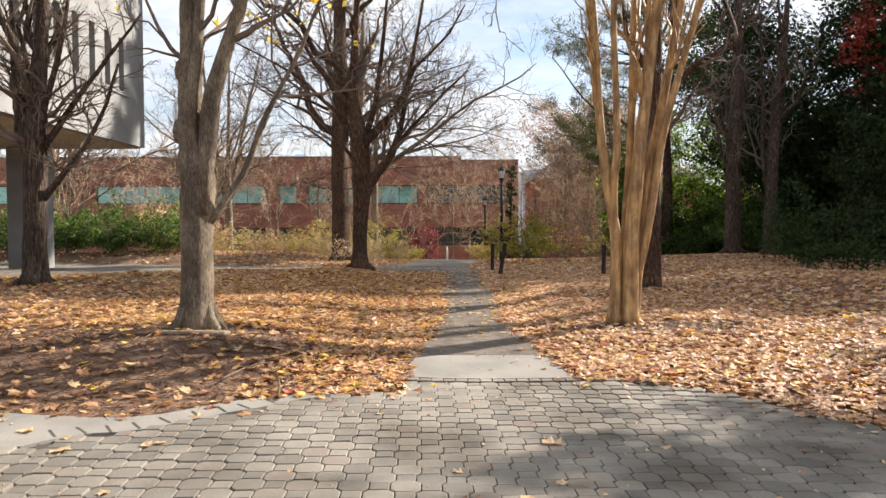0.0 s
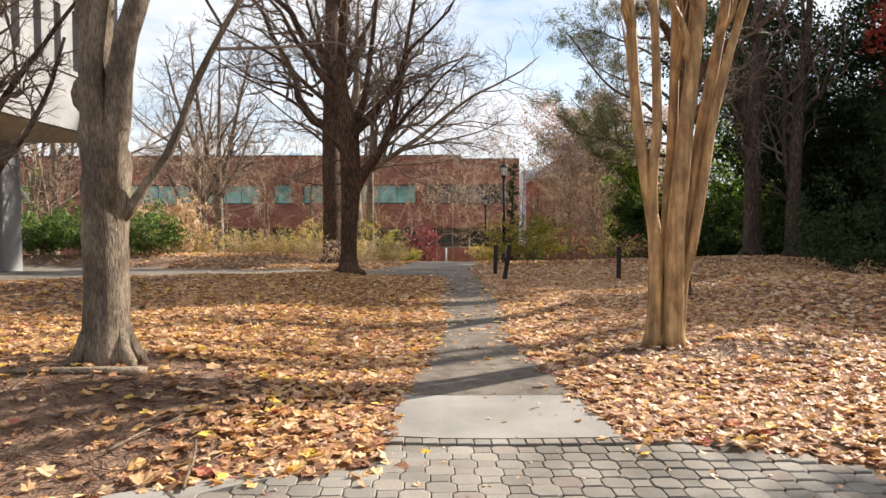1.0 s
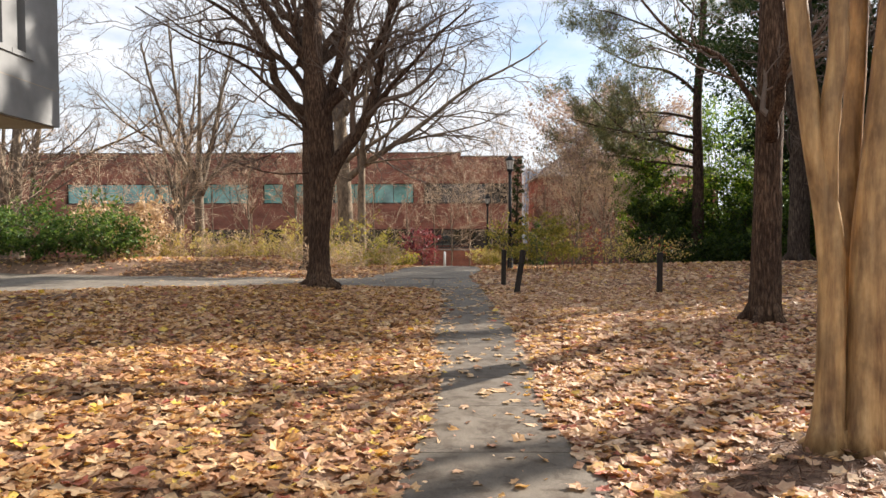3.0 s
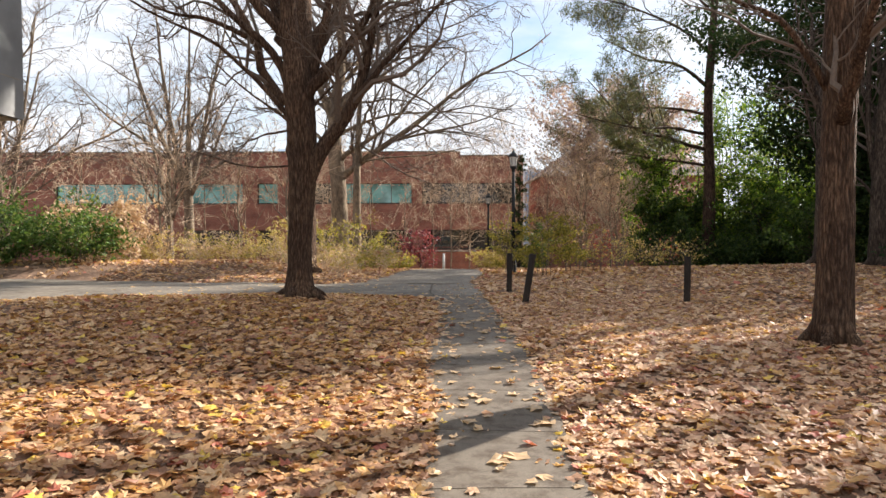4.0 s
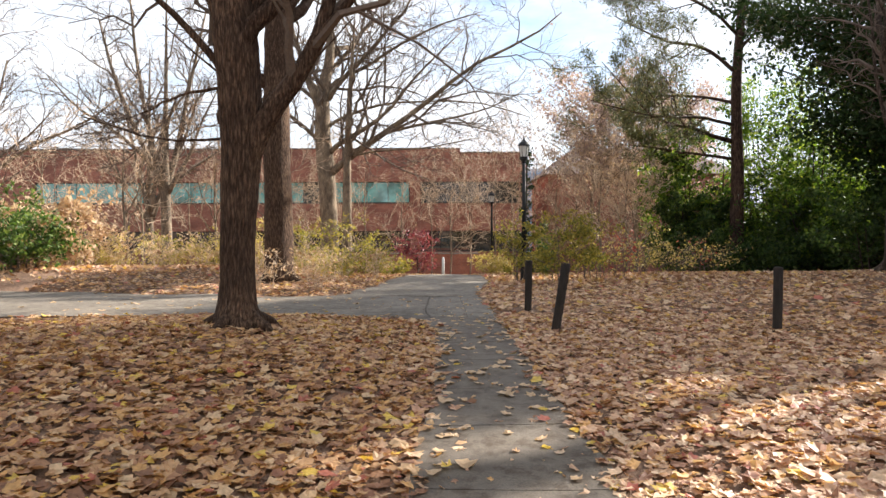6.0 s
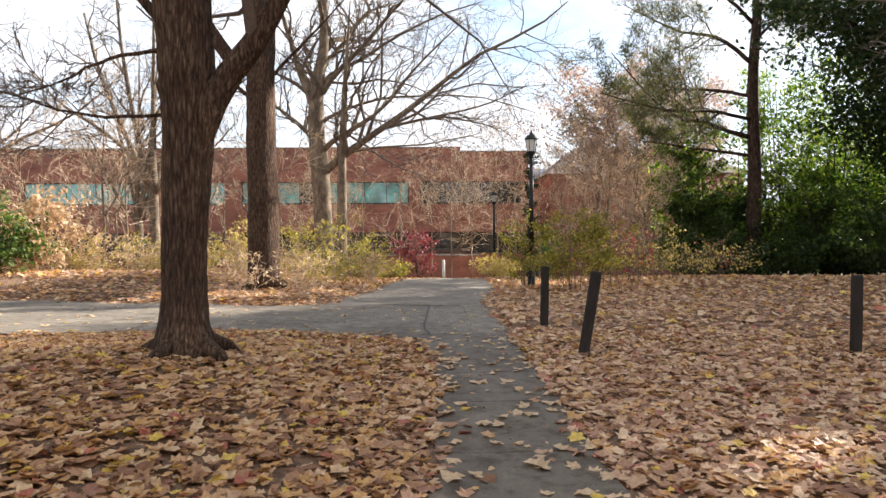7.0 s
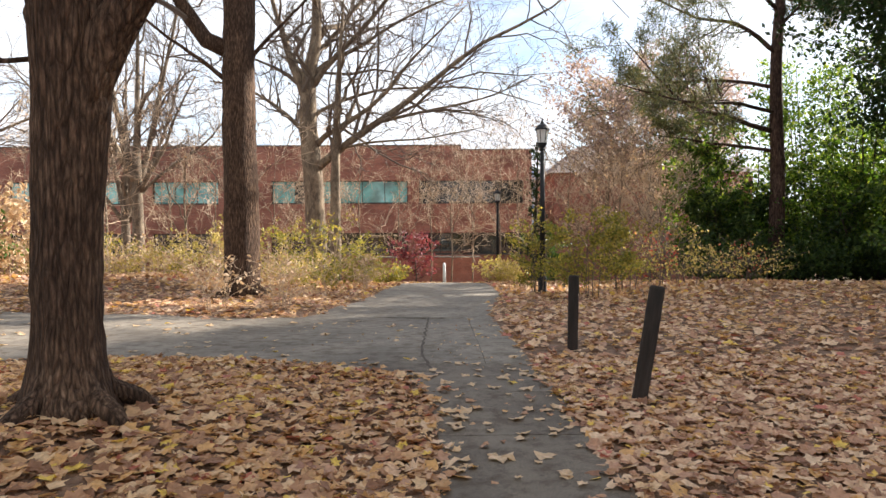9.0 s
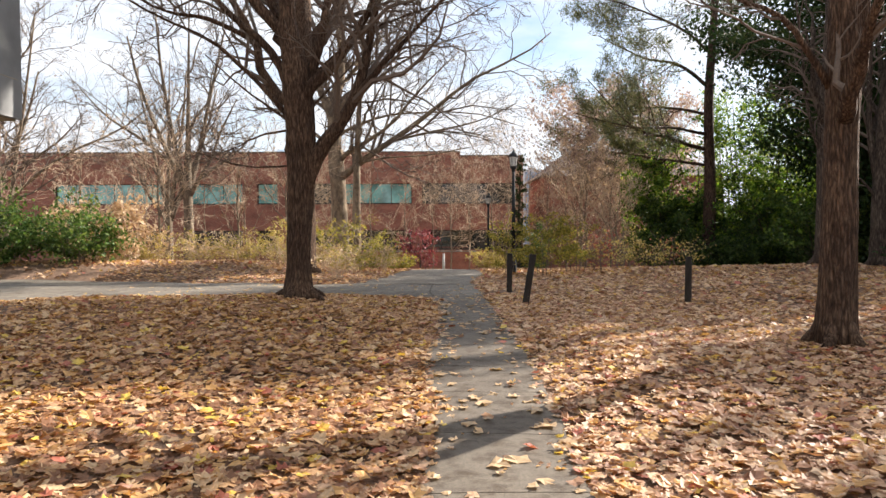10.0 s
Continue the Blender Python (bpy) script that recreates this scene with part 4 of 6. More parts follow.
# grey-barked maple beside the pavers
bare_tree("maple_tree", "grey-barked maple with a forked trunk and old pruning scars", -2.9, 8.14,
          [(0, 0, 0), (0.01, 0, 0.9), (0.02, 0, 1.45), (0.01, 0, 1.8), (-0.03, 0.01, 2.13), (-0.06, 0.02, 2.62), (-0.06, 0.04, 3.1), (-0.04, 0.06, 4.3), (-0.1, 0.2, 6.5), (-0.05, 0.3, 9.5)],
          [0.20, 0.182, 0.19, 0.19, 0.155, 0.138, 0.135, 0.125, 0.10, 0.03],
          [([(0.05, -0.05, 1.5), (0.12, -0.07, 1.95), (0.19, -0.07, 2.4), (0.27, -0.06, 2.8), (0.37, -0.04, 3.15), (0.52, 0, 3.65), (0.66, 0.03, 4.2), (0.95, 0.1, 5.2), (1.3, 0.3, 6.6)], 0.13, 0.05),
           ([(0.08, -0.1, 1.35), (0.05, -0.15, 1.85), (0.01, -0.16, 2.3), (0.06, -0.16, 2.8), (0.09, -0.12, 3.3), (0.12, -0.05, 4.2), (0.2, 0.1, 6.0)], 0.088, 0.05),
           ([(0.16, 0, 1.28), (0.28, 0.01, 1.46), (0.54, 0.05, 1.84), (0.71, 0.1, 2.33), (0.93, 0.13, 2.8), (1.15, 0.15, 3.2), (1.6, 0.2, 4.2), (2.2, 0.25, 5.3)], 0.05, 0.015),
           ([(-0.05, -0.1, 4.5), (-0.1, -0.5, 4.8), (-0.15, -0.9, 4.6), (-0.1, -1.2, 4.1)], 0.04, 0.01),
           ([(0.05, -0.1, 4.6), (0.7, -0.6, 5.0), (1.6, -0.9, 4.9), (2.6, -1.0, 4.5), (3.5, -1.1, 4.1)], 0.05, 0.01)],
          22, M_BARK_GREY, M_TWIG, 7, 0.82, 0.42, 45, 0.5, (6, 6, 3), (M_YELLOW, 900), 0.085, 0.03, 22, burrs=((-0.12, 2.36, 0.085), (-0.15, 1.98, 0.06), (0.11, 1.66, 0.09), (0.15, 1.86, 0.07), (-0.13, 1.4, 0.065), (0.06, 1.52, 0.07), (0.07, 2.08, 0.08), (-0.1, 3.0, 0.08), (0.12, 1.2, 0.06)), group="maples on the lawn", leaf_from=3.5, fine_from=0.5, twist=0.045)
# small many-branched tree before the white building
bare_tree("elm_tree", "dark-barked bare tree with many steep slender branches", -9.42, 15.98,
          [(0, 0, 0), (0.02, 0, 1.5), (0.05, 0, 2.8), (0.12, 0, 4.4), (0.25, 0.1, 6.6), (0.2, 0.1, 9.5)], [0.27, 0.235, 0.255, 0.20, 0.12, 0.03],
          [([(0.2, 0, 2.0), (0.7, -0.1, 2.5), (1.5, -0.2, 3.5), (2.1, -0.2, 5.0)], 0.09, 0.03),
           ([(0.2, 0, 3.1), (0.8, 0, 3.9), (1.6, 0.1, 5.0), (2.5, 0.1, 6.2)], 0.09, 0.025),
           ([(0.15, 0, 3.0), (0.5, -0.3, 4.0), (1.0, -0.4, 5.4), (1.3, -0.4, 7)], 0.1, 0.03),
           ([(-0.1, 0, 3.0), (-0.35, 0, 4.5), (-0.45, 0, 6.5)], 0.14, 0.04)],
          33, M_BARK_DARK, M_TWIG, 10, 0.28, 0.42, 34, 0.7, (8, 8, 4), None, 0.1, 0.08, group="maples on the lawn")
# the maple where the paths meet
bare_tree("maple_tree", "furrowed brown maple with a low fork beside the path", -2.56, 21.11,
          [(0, 0, 0), (0.0, 0, 0.7), (0.02, 0, 1.4), (0.05, 0, 2.2), (0.04, 0, 2.9), (0.01, 0, 3.7), (-0.05, 0, 4.4), (-0.17, 0.05, 5.3), (-0.09, 0.1, 7.2), (0.0, 0.2, 9.5), (0.1, 0.3, 12)],
          [0.25, 0.225, 0.22, 0.245, 0.28, 0.285, 0.22, 0.155, 0.1, 0.06, 0.02],
          [([(0.06, 0, 1.95), (0.2, 0, 2.36), (0.36, -0.02, 2.65), (0.56, -0.03, 2.94), (0.82, -0.05, 3.25), (1.0, -0.05, 3.6), (1.2, 0, 4.05), (1.4, 0.05, 5.0), (1.6, 0.1, 6.3), (1.85, 0.2, 7.6), (2.1, 0.3, 9.5)], 0.185, 0.03),
           ([(0.86, 0, 3.35), (1.2, -0.1, 3.85), (1.5, -0.15, 4.22), (1.9, -0.2, 4.65), (2.5, -0.2, 5.3), (3.3, -0.2, 6.0)], 0.085, 0.015),
           ([(0.02, -0.05, 3.2), (0.18, -0.04, 3.75), (0.40, 0, 4.05), (0.68, 0.05, 4.37), (0.97, 0.1, 4.8), (1.31, 0.1, 5.29), (1.82, 0.1, 6.31), (2.55, 0.1, 6.9), (3.2, 0.1, 8)], 0.15, 0.02),
           ([(0.08, 0.06, 3.5), (0.24, 0.1, 4.2), (0.34, 0.12, 4.6), (0.46, 0.12, 5.1), (0.66, 0.15, 6.74), (0.8, 0.2, 8.5), (1.0, 0.2, 10.5)], 0.13, 0.025),
           ([(-0.1, 0, 3.6), (-0.28, 0, 4.2), (-0.6, -0.05, 4.72), (-1.1, -0.1, 5.15), (-1.65, -0.15, 5.7), (-2.5, -0.15, 6.25), (-3.8, -0.1, 6.9)], 0.095, 0.02),
           ([(-0.15, 0, 4.3), (-0.35, 0.05, 5.1), (-0.65, 0.05, 6.1), (-1.0, 0.05, 7.1), (-1.4, 0.1, 9)], 0.085, 0.02),
           ([(-0.9, -0.1, 4.85), (-1.7, -0.1, 5.2), (-2.4, -0.1, 5.3), (-3.4, 0, 5.9)], 0.05, 0.012),
           ([(-0.15, 0.1, 3.3), (-0.45, 0.15, 3.72), (-0.95, 0.2, 4.25), (-1.7, 0.25, 4.9), (-2.8, 0.3, 5.4), (-4.0, 0.3, 6.1)], 0.06, 0.012),
           ([(-0.15, 0, 3.12), (-0.65, -0.1, 3.0), (-1.04, -0.15, 2.82), (-1.55, -0.2, 2.62)], 0.024, 0.006),
           ([(-0.15, 0, 2.5), (-0.84, -0.1, 2.46), (-1.35, -0.15, 2.58), (-1.9, -0.15, 2.75)], 0.02, 0.006),
           ([(0.3, 0.1, 4.2), (1.1, 0.3, 5.0), (2.4, 0.4, 5.5), (3.9, 0.4, 5.9)], 0.035, 0.01)],
          52, M_BARK, M_TWIG, 5, 0.52, 0.42, 48, 0.3, (9, 8, 4), None, 0.1, 0.12, 20, group="maples on the lawn", fine_from=0.36, burrs=((-0.2, 2.75, 0.09), (0.2, 2.15, 0.08), (-0.2, 3.55, 0.08), (0.05, 3.4, 0.09)), twist=0.05)
# tall straight trunk beyond the cross path
# leaves above 12.5 m are out of view, added to shade the white wall
bare_tree("oak_tree", "tall straight dark oak trunk among low shrubs", -5.05, 34.15,
          [(0, 0, 0), (-0.02, 0, 2.6), (-0.05, 0, 5.0), (0.0, 0, 7.6), (0.0, 0.1, 13), (0.1, 0.1, 20)], [0.47, 0.43, 0.41, 0.39, 0.27, 0.04],
          [([(-0.2, 0, 5.4), (-0.9, -0.1, 6.0), (-1.9, -0.1, 6.7), (-3.6, 0, 8.2)], 0.07, 0.02), ([(0.2, 0, 6.0), (1.0, 0.1, 6.9), (2.4, 0.2, 8.4)], 0.06, 0.02)],
          58, M_BARK, M_TWIG, 12, 0.5, 0.36, 55, 0.35, (8, 7, 4), (M_RUST, 3200), 0.17, 0.06, leaf_from=12.5, burrs=((0.34, 4.9, 0.1), (-0.34, 5.8, 0.1)), twist=0.02)
# broad tree with long level limbs
bare_tree("oak_tree", "broad bare oak with long level limbs behind shrubs", -6.1, 50.02,
          [(0.06, 0, 0), (0.1, 0, 2.7), (-0.05, 0, 5.6), (-0.22, 0, 7.9), (-0.15, 0, 10), (0.2, 0, 11.8), (0.24, 0, 14.3), (0.4, 0, 19)], [0.56, 0.47, 0.47, 0.42, 0.33, 0.26, 0.2, 0.04],
          [([(-0.25, 0, 8.3), (-0.4, 0, 9.1), (-1.1, 0, 10.85), (-1.4, 0, 12.0), (-1.95, 0, 13.8), (-2.5, 0, 17)], 0.27, 0.05),
           ([(-0.2, 0, 7.0), (-0.5, 0.1, 7.35), (-1.4, 0.3, 8.2), (-2.15, 0.5, 8.8), (-3.6, 0.7, 9.6), (-5.2, 0.8, 9.9)], 0.15, 0.03),
           ([(0.0, 0, 5.2), (0.35, -0.1, 5.6), (1.5, -0.5, 6.45), (3.27, -0.8, 7.6), (5.0, -1.0, 8.75), (6.8, -1.0, 10.2), (8.55, -1.0, 11.4), (10.9, -1, 12.5), (12.6, -1, 13.8)], 0.24, 0.03),
           ([(0.0, 0, 6.4), (0.5, -0.3, 6.9), (1.5, -0.8, 7.4), (3.27, -1.2, 8.5), (4.45, -1.5, 9.9), (5.6, -1.6, 11.1), (7.4, -1.6, 12.8)], 0.17, 0.025),
           ([(0.1, 0, 10.0), (0.6, 0.3, 10.6), (2.1, 0.6, 11.4), (3.9, 0.8, 12.6), (6.2, 0.8, 13.7), (8.4, 0.8, 14.4)], 0.14, 0.025),
           ([(0.1, 0, 9.5), (0.7, -0.2, 10.3), (2.4, -0.3, 12.0), (3.6, -0.3, 13.4), (4.5, -0.3, 14.5), (5.2, -0.3, 17)], 0.17, 0.03),
           ([(0.0, 0, 7.9), (0.5, 0.2, 8.4), (2.4, 0.6, 9.2), (4.45, 0.9, 9.5), (8.2, 1.0, 9.5), (11.2, 1.0, 8.7)], 0.11, 0.02),
           ([(1.4, -0.5, 6.4), (3.0, -1.4, 6.6), (5.5, -1.8, 6.7), (8.2, -2.0, 7.2)], 0.07, 0.02),
           ([(3.27, -0.8, 7.6), (5.6, -0.4, 8.2), (8.4, 0, 8.9), (10.8, 0.2, 10.0)], 0.09, 0.02)],
          64, M_BARK_PALE, M_TWIG_MID, 5, 0.42, 0.5, 55, 0.3, (12, 9, 5), (M_RUST, 500), 0.14, 0.2, tip=1.4)
bare_tree("oak_tree", "slender pale-lit trunk behind a broader oak", -4.9, 49.1, [(0, 0, 0), (0.0, 0, 4), (0.1, 0, 8), (0.5, 0, 14)], [0.27, 0.24, 0.17, 0.03], [], 65, M_BARK_PALE, M_TWIG, 6, 0.45, 0.4, 45, 0.4, (5, 5, 0))
# trees before the left half of the office: a short trunk that opens into a vase of limbs
for x, y, sc, seed, mirror in ((-17.7, 57.03, 1.0, 71, 1), (-43, 58.56, 1.1, 74, 1), (-23.5, 68.3, 1.0, 75, -1), (-36, 63.4, 1.0, 76, -1)):
    vase = [([(-0.1, 0, 5.6), (-0.4, 0, 6.4), (-1.5, 0, 8.6), (-3.2, 0.2, 12.7), (-4.2, 0.3, 16.5)], 0.17, 0.04), ([(-0.1, -0.1, 6.0), (-0.4, -0.2, 7.0), (-0.8, -0.3, 9.0), (-1.5, -0.4, 13.5), (-1.9, -0.4, 18)], 0.17, 0.04),
            ([(0.1, 0.2, 6.0), (0.4, 0.3, 7.2), (0.8, 0.4, 9.0), (1.7, 0.4, 13.1), (2.6, 0.4, 17)], 0.16, 0.04), ([(0.2, 0, 5.4), (0.9, -0.2, 6.5), (1.8, -0.3, 7.9), (2.4, -0.3, 9.6), (3.6, -0.3, 12)], 0.11, 0.03),
            ([(-0.2, 0.1, 5.2), (-1.05, 0.2, 7.3), (-3.2, 0.3, 9.3), (-5.7, 0.3, 11), (-7.6, 0.3, 13)], 0.11, 0.025)]
    vase = [([(a * sc * mirror, b, c * sc) for a, b, c in pts], r0 * sc * 1.6, r1 * 1.5) for pts, r0, r1 in vase]
    bare_tree("bare_tree", "bare upright tree before the brick building", x, y, [(0, 0, 0), (0.05, 0, 3 * sc), (0.0, 0, 6.3 * sc), (0.1, 0, 10 * sc), (0.3, 0, 19 * sc)], [0.40 * sc, 0.33 * sc, 0.30 * sc, 0.16 * sc, 0.03],
              vase, seed, M_BARK_GREY, M_TWIG_MID, 2, 0.5, 0.4, 40, 0.4, (10, 8, 5), (M_RUST, 260), 0.14, 0.0, tip=2.1, fine_from=0.42)
bare_tree("bare_tree", "pale many-stemmed bare tree with one long leaning limb", -28.2, 52.46, [(0, 0, 0), (0.1, 0, 2), (0.1, 0, 6.5), (0.2, 0, 11), (0.3, 0, 17)], [0.42, 0.30, 0.24, 0.16, 0.03],
          [([(-0.1, 0, 0.6), (-0.5, 0.1, 3.6), (-0.9, 0.1, 6.4), (-1.6, 0.2, 10), (-2.2, 0.2, 15)], 0.22, 0.04), ([(0.15, 0.1, 0.8), (0.7, 0.2, 3.5), (1.1, 0.2, 6.3), (1.9, 0.2, 11), (2.6, 0.2, 16)], 0.2, 0.04),
           ([(0.1, -0.1, 1.6), (0.8, -0.2, 3.6), (2.0, -0.3, 5.3), (4.9, -0.4, 7.3), (8.3, -0.5, 8.8), (11, -0.5, 11)], 0.17, 0.03)],
          72, M_BARK_PALE, M_TWIG_MID, 3, 0.5, 0.4, 40, 0.4, (10, 8, 5), (M_RUST, 200), 0.14, 0.05, tip=2.1, fine_from=0.3)

# thin pale saplings and thickets whose twigs veil the brick wall
for k, (x, y, h) in enumerate(((-14.5, 43.92, 6.5), (-11.5, 47.58, 6), (-21.0, 48.8, 7), (-8.2, 45.14, 5.5), (-25, 46.36, 6.5), (-16.8, 51.24, 7), (-33, 47.58, 6.5), (0.8, 68.32, 9), (4.2, 65.88, 10), (-3.2, 69.54, 9), (7.0, 63.44, 9.5), (-9.5, 68.32, 9), (10, 59.78, 8), (8.2, 53.68, 7), (12.5, 56.12, 8), (-6.5, 71.98, 11), (-13, 70.76, 11), (2.6, 73.2, 12), (6.2, 71.98, 12), (-0.8, 74.42, 12), (-18, 71.98, 11.5), (-27, 71.98, 12), (-32.5, 70.76, 11.5), (-40, 68.32, 11), (-9.6, 73.2, 11.5), (-22.5, 74.42, 12), (8.6, 49.5, 5.5), (10.6, 51.6, 6.5), (7.4, 56.4, 7.5), (12.2, 53.4, 7), (9.8, 46.8, 4.2), (9.4, 55, 8))):
    bare_tree("sapling", "thin bare sapling with pale spreading twigs", x, y, [(0, 0, 0), (0.1, 0, h * 0.3), (0.0, 0.1, h * 0.6), (0.2, 0, h)], [0.07, 0.06, 0.04, 0.01], [], 100 + k, M_BARK_PALE, M_TWIG_PALE, 8, 0.2, 0.6, 50, 0.35, (7, 5, 2), (M_PEACH, 200 if x > 7 and y < 60 else 60), 0.11, 0.0, tip=2.0, group="bare saplings")

# crape myrtle: a sheaf of smooth stems from one stool
crape = thing("crape_myrtle", 2.8, 10.86, lz(2.8, 10.86) - 0.04, "many-stemmed crape myrtle with smooth cinnamon bark", "tree", "")
crng = np.random.default_rng(9)
STEMS = [([(-0.15, -0.03, 0), (-0.12, -0.02, 0.7), (-0.13, 0, 1.45), (-0.26, 0.02, 2.25), (-0.37, 0.04, 3.2), (-0.5, 0.05, 5.2), (-0.8, 0.1, 7.5)], (0.115, 0.10, 0.095, 0.082, 0.075, 0.06, 0.02)),
         ([(-0.15, 0.0, 1.6), (-0.17, -0.04, 2.2), (-0.13, -0.06, 2.65), (-0.13, -0.06, 3.2), (-0.2, -0.1, 5.2), (-0.1, -0.2, 7.5)], (0.07, 0.072, 0.07, 0.066, 0.05, 0.02)),
         ([(0.02, 0.13, 0), (0.04, 0.15, 0.8), (0.07, 0.17, 1.5), (0.12, 0.2, 2.2), (0.17, 0.22, 3.2), (0.22, 0.3, 5.2), (0.4, 0.5, 7.5)], (0.11, 0.09, 0.085, 0.078, 0.07, 0.055, 0.02)),
         ([(0.08, -0.07, 0), (0.10, -0.07, 0.7), (0.12, -0.06, 1.45), (0.19, -0.05, 2.3), (0.28, -0.05, 3.2), (0.5, -0.1, 5.2), (0.7, -0.3, 7.5)], (0.155, 0.145, 0.135, 0.12, 0.105, 0.075, 0.02)),
         ([(0.17, 0.04, 0), (0.23, 0.05, 0.7), (0.32, 0.06, 1.45), (0.41, 0.08, 2.3), (0.57, 0.1, 3.2), (0.95, 0.15, 5.2), (1.5, 0.3, 7.5)], (0.105, 0.095, 0.095, 0.09, 0.085, 0.06, 0.02)),
         ([(0.2, -0.02, 0.7), (0.33, -0.05, 1.3), (0.47, -0.06, 2.2), (0.64, -0.06, 3.2), (1.2, -0.1, 5.2), (1.9, -0.2, 7.2)], (0.07, 0.075, 0.07, 0.066, 0.05, 0.02)),
         ([(0.14, 0.0, 1.4), (0.2, 0.06, 2.2), (0.3, 0.1, 3.2), (0.42, 0.14, 5.2), (0.4, 0.1, 7)], (0.06, 0.065, 0.06, 0.045, 0.02))]
SP, SR = [], []
for pts, rr in STEMS:
    p = spline(pts, 24, crng, 0.002)
    r = np.interp(np.linspace(0, 1, 24), np.linspace(0, 1, len(rr)), rr)
    if pts[0][2] == 0:
        r = r + 0.05 * np.exp(-p[:, 2] / 0.12)
    s = Soup()
    s.tube(p, r * 0.88, 16, 0.018, crng)
    part("stem", s, M_CRAPE, crape, "", True)
    SP.append(spline(pts, 12))
    SR.append(np.interp(np.linspace(0, 1, 12), np.linspace(0, 1, len(rr)), rr))
for a in (0.3, 1.6, 2.6, 3.7, 4.9, 5.8):
    d = np.array([math.cos(a), math.sin(a), 0])
    c = np.array([0.05, 0.01, 0])
    s = Soup()
    s.tube([c + d * 0.12 + UP * 0.16, c + d * 0.2 + UP * 0.06, c + d * 0.28 + UP * 0.02, c + d * 0.38 - UP * 0.05], [0.06, 0.055, 0.04, 0.02], 8, 0.05, crng)
    part("root", s, M_CRAPE, crape, "", True)
B, RB = offshoots(np.array(SP), np.array(SR), 6, 0.66, 0.98, crng, 35, 0.35, 0.5, 7, 0.03, 0.55, 0.006)
C, RC = offshoots(B, RB, 6, 0.2, 1.0, crng, 38, 0.5, 0.2, 5, 0.04, 0.6, 0.004)
s = Soup()
s.sticks(B, RB, 6)
s.sticks(C, RC, 4)
part("branching", s, M_CRAPE, crape, "", False, "stuff")

# dark trunks on the right-hand rise
bare_tree("oak_tree", "dark straight oak trunk standing in leaf litter", 5.0, 16.81, [(0, 0, 0), (0.02, 0, 2), (0.05, 0, 4), (0.1, 0.1, 8), (0.1, 0.2, 13)], [0.235, 0.2, 0.19, 0.14, 0.03],
          [([(-0.1, 0, 3.2), (-0.7, -0.1, 4.0), (-1.5, -0.1, 4.4), (-2.4, 0, 5.6)], 0.05, 0.012), ([(0.1, 0, 3.5), (0.8, 0.1, 4.4), (1.7, 0.2, 6)], 0.07, 0.015)], 81, M_BARK, M_TWIG, 8, 0.35, 0.35, 50, 0.4, (6, 6, 3), None, 0.1, 0.045)
bare_tree("oak_tree", "dark oak trunk on a leaf-covered rise", 13.25, 31.96, [(0, 0, 0), (0.02, 0, 2.5), (0.0, 0, 5), (0.2, 0.1, 9), (0.1, 0.2, 15)], [0.38, 0.35, 0.33, 0.24, 0.03],
          [([(-0.1, 0, 3.4), (-0.7, -0.1, 5), (-1.0, -0.1, 7.2), (-1.2, 0, 10)], 0.07, 0.02)], 82, M_BARK_DARK, M_TWIG, 8, 0.35, 0.3, 42, 0.45, (6, 6, 3), None, 0.1, 0.06)
bare_tree("oak_tree", "dark oak with a low fork on a leaf-covered rise", 14.65, 31.23, [(0, 0, 0), (0.0, 0, 2.0), (0.1, 0, 5), (0.5, 0.1, 9), (0.9, 0.2, 15)], [0.34, 0.30, 0.24, 0.17, 0.03],
          [([(-0.1, 0, 2.1), (-0.6, 0, 2.8), (-1.6, 0.1, 3.6), (-2.4, 0.1, 4.6)], 0.055, 0.015), ([(0.0, 0, 2.3), (-0.35, 0.1, 4.5), (-0.4, 0.1, 8), (-0.7, 0, 12)], 0.13, 0.03)], 83, M_BARK_DARK, M_TWIG, 8, 0.35, 0.3, 42, 0.45, (6, 6, 3), None, 0.1, 0.05)

bare_tree("pine_tree", "tall straight dark pine trunk among evergreens", 22.8, 37.82, [(0, 0, 0), (0.05, 0, 6), (0.0, 0, 14), (0.2, 0.1, 22)], [0.3, 0.26, 0.2, 0.06], [], 84, M_PINEBARK, M_TWIG, 9, 0.3, 0.22, 70, 0.1, (5, 5, 3), (M_NEEDLE, 1500), 0.3)
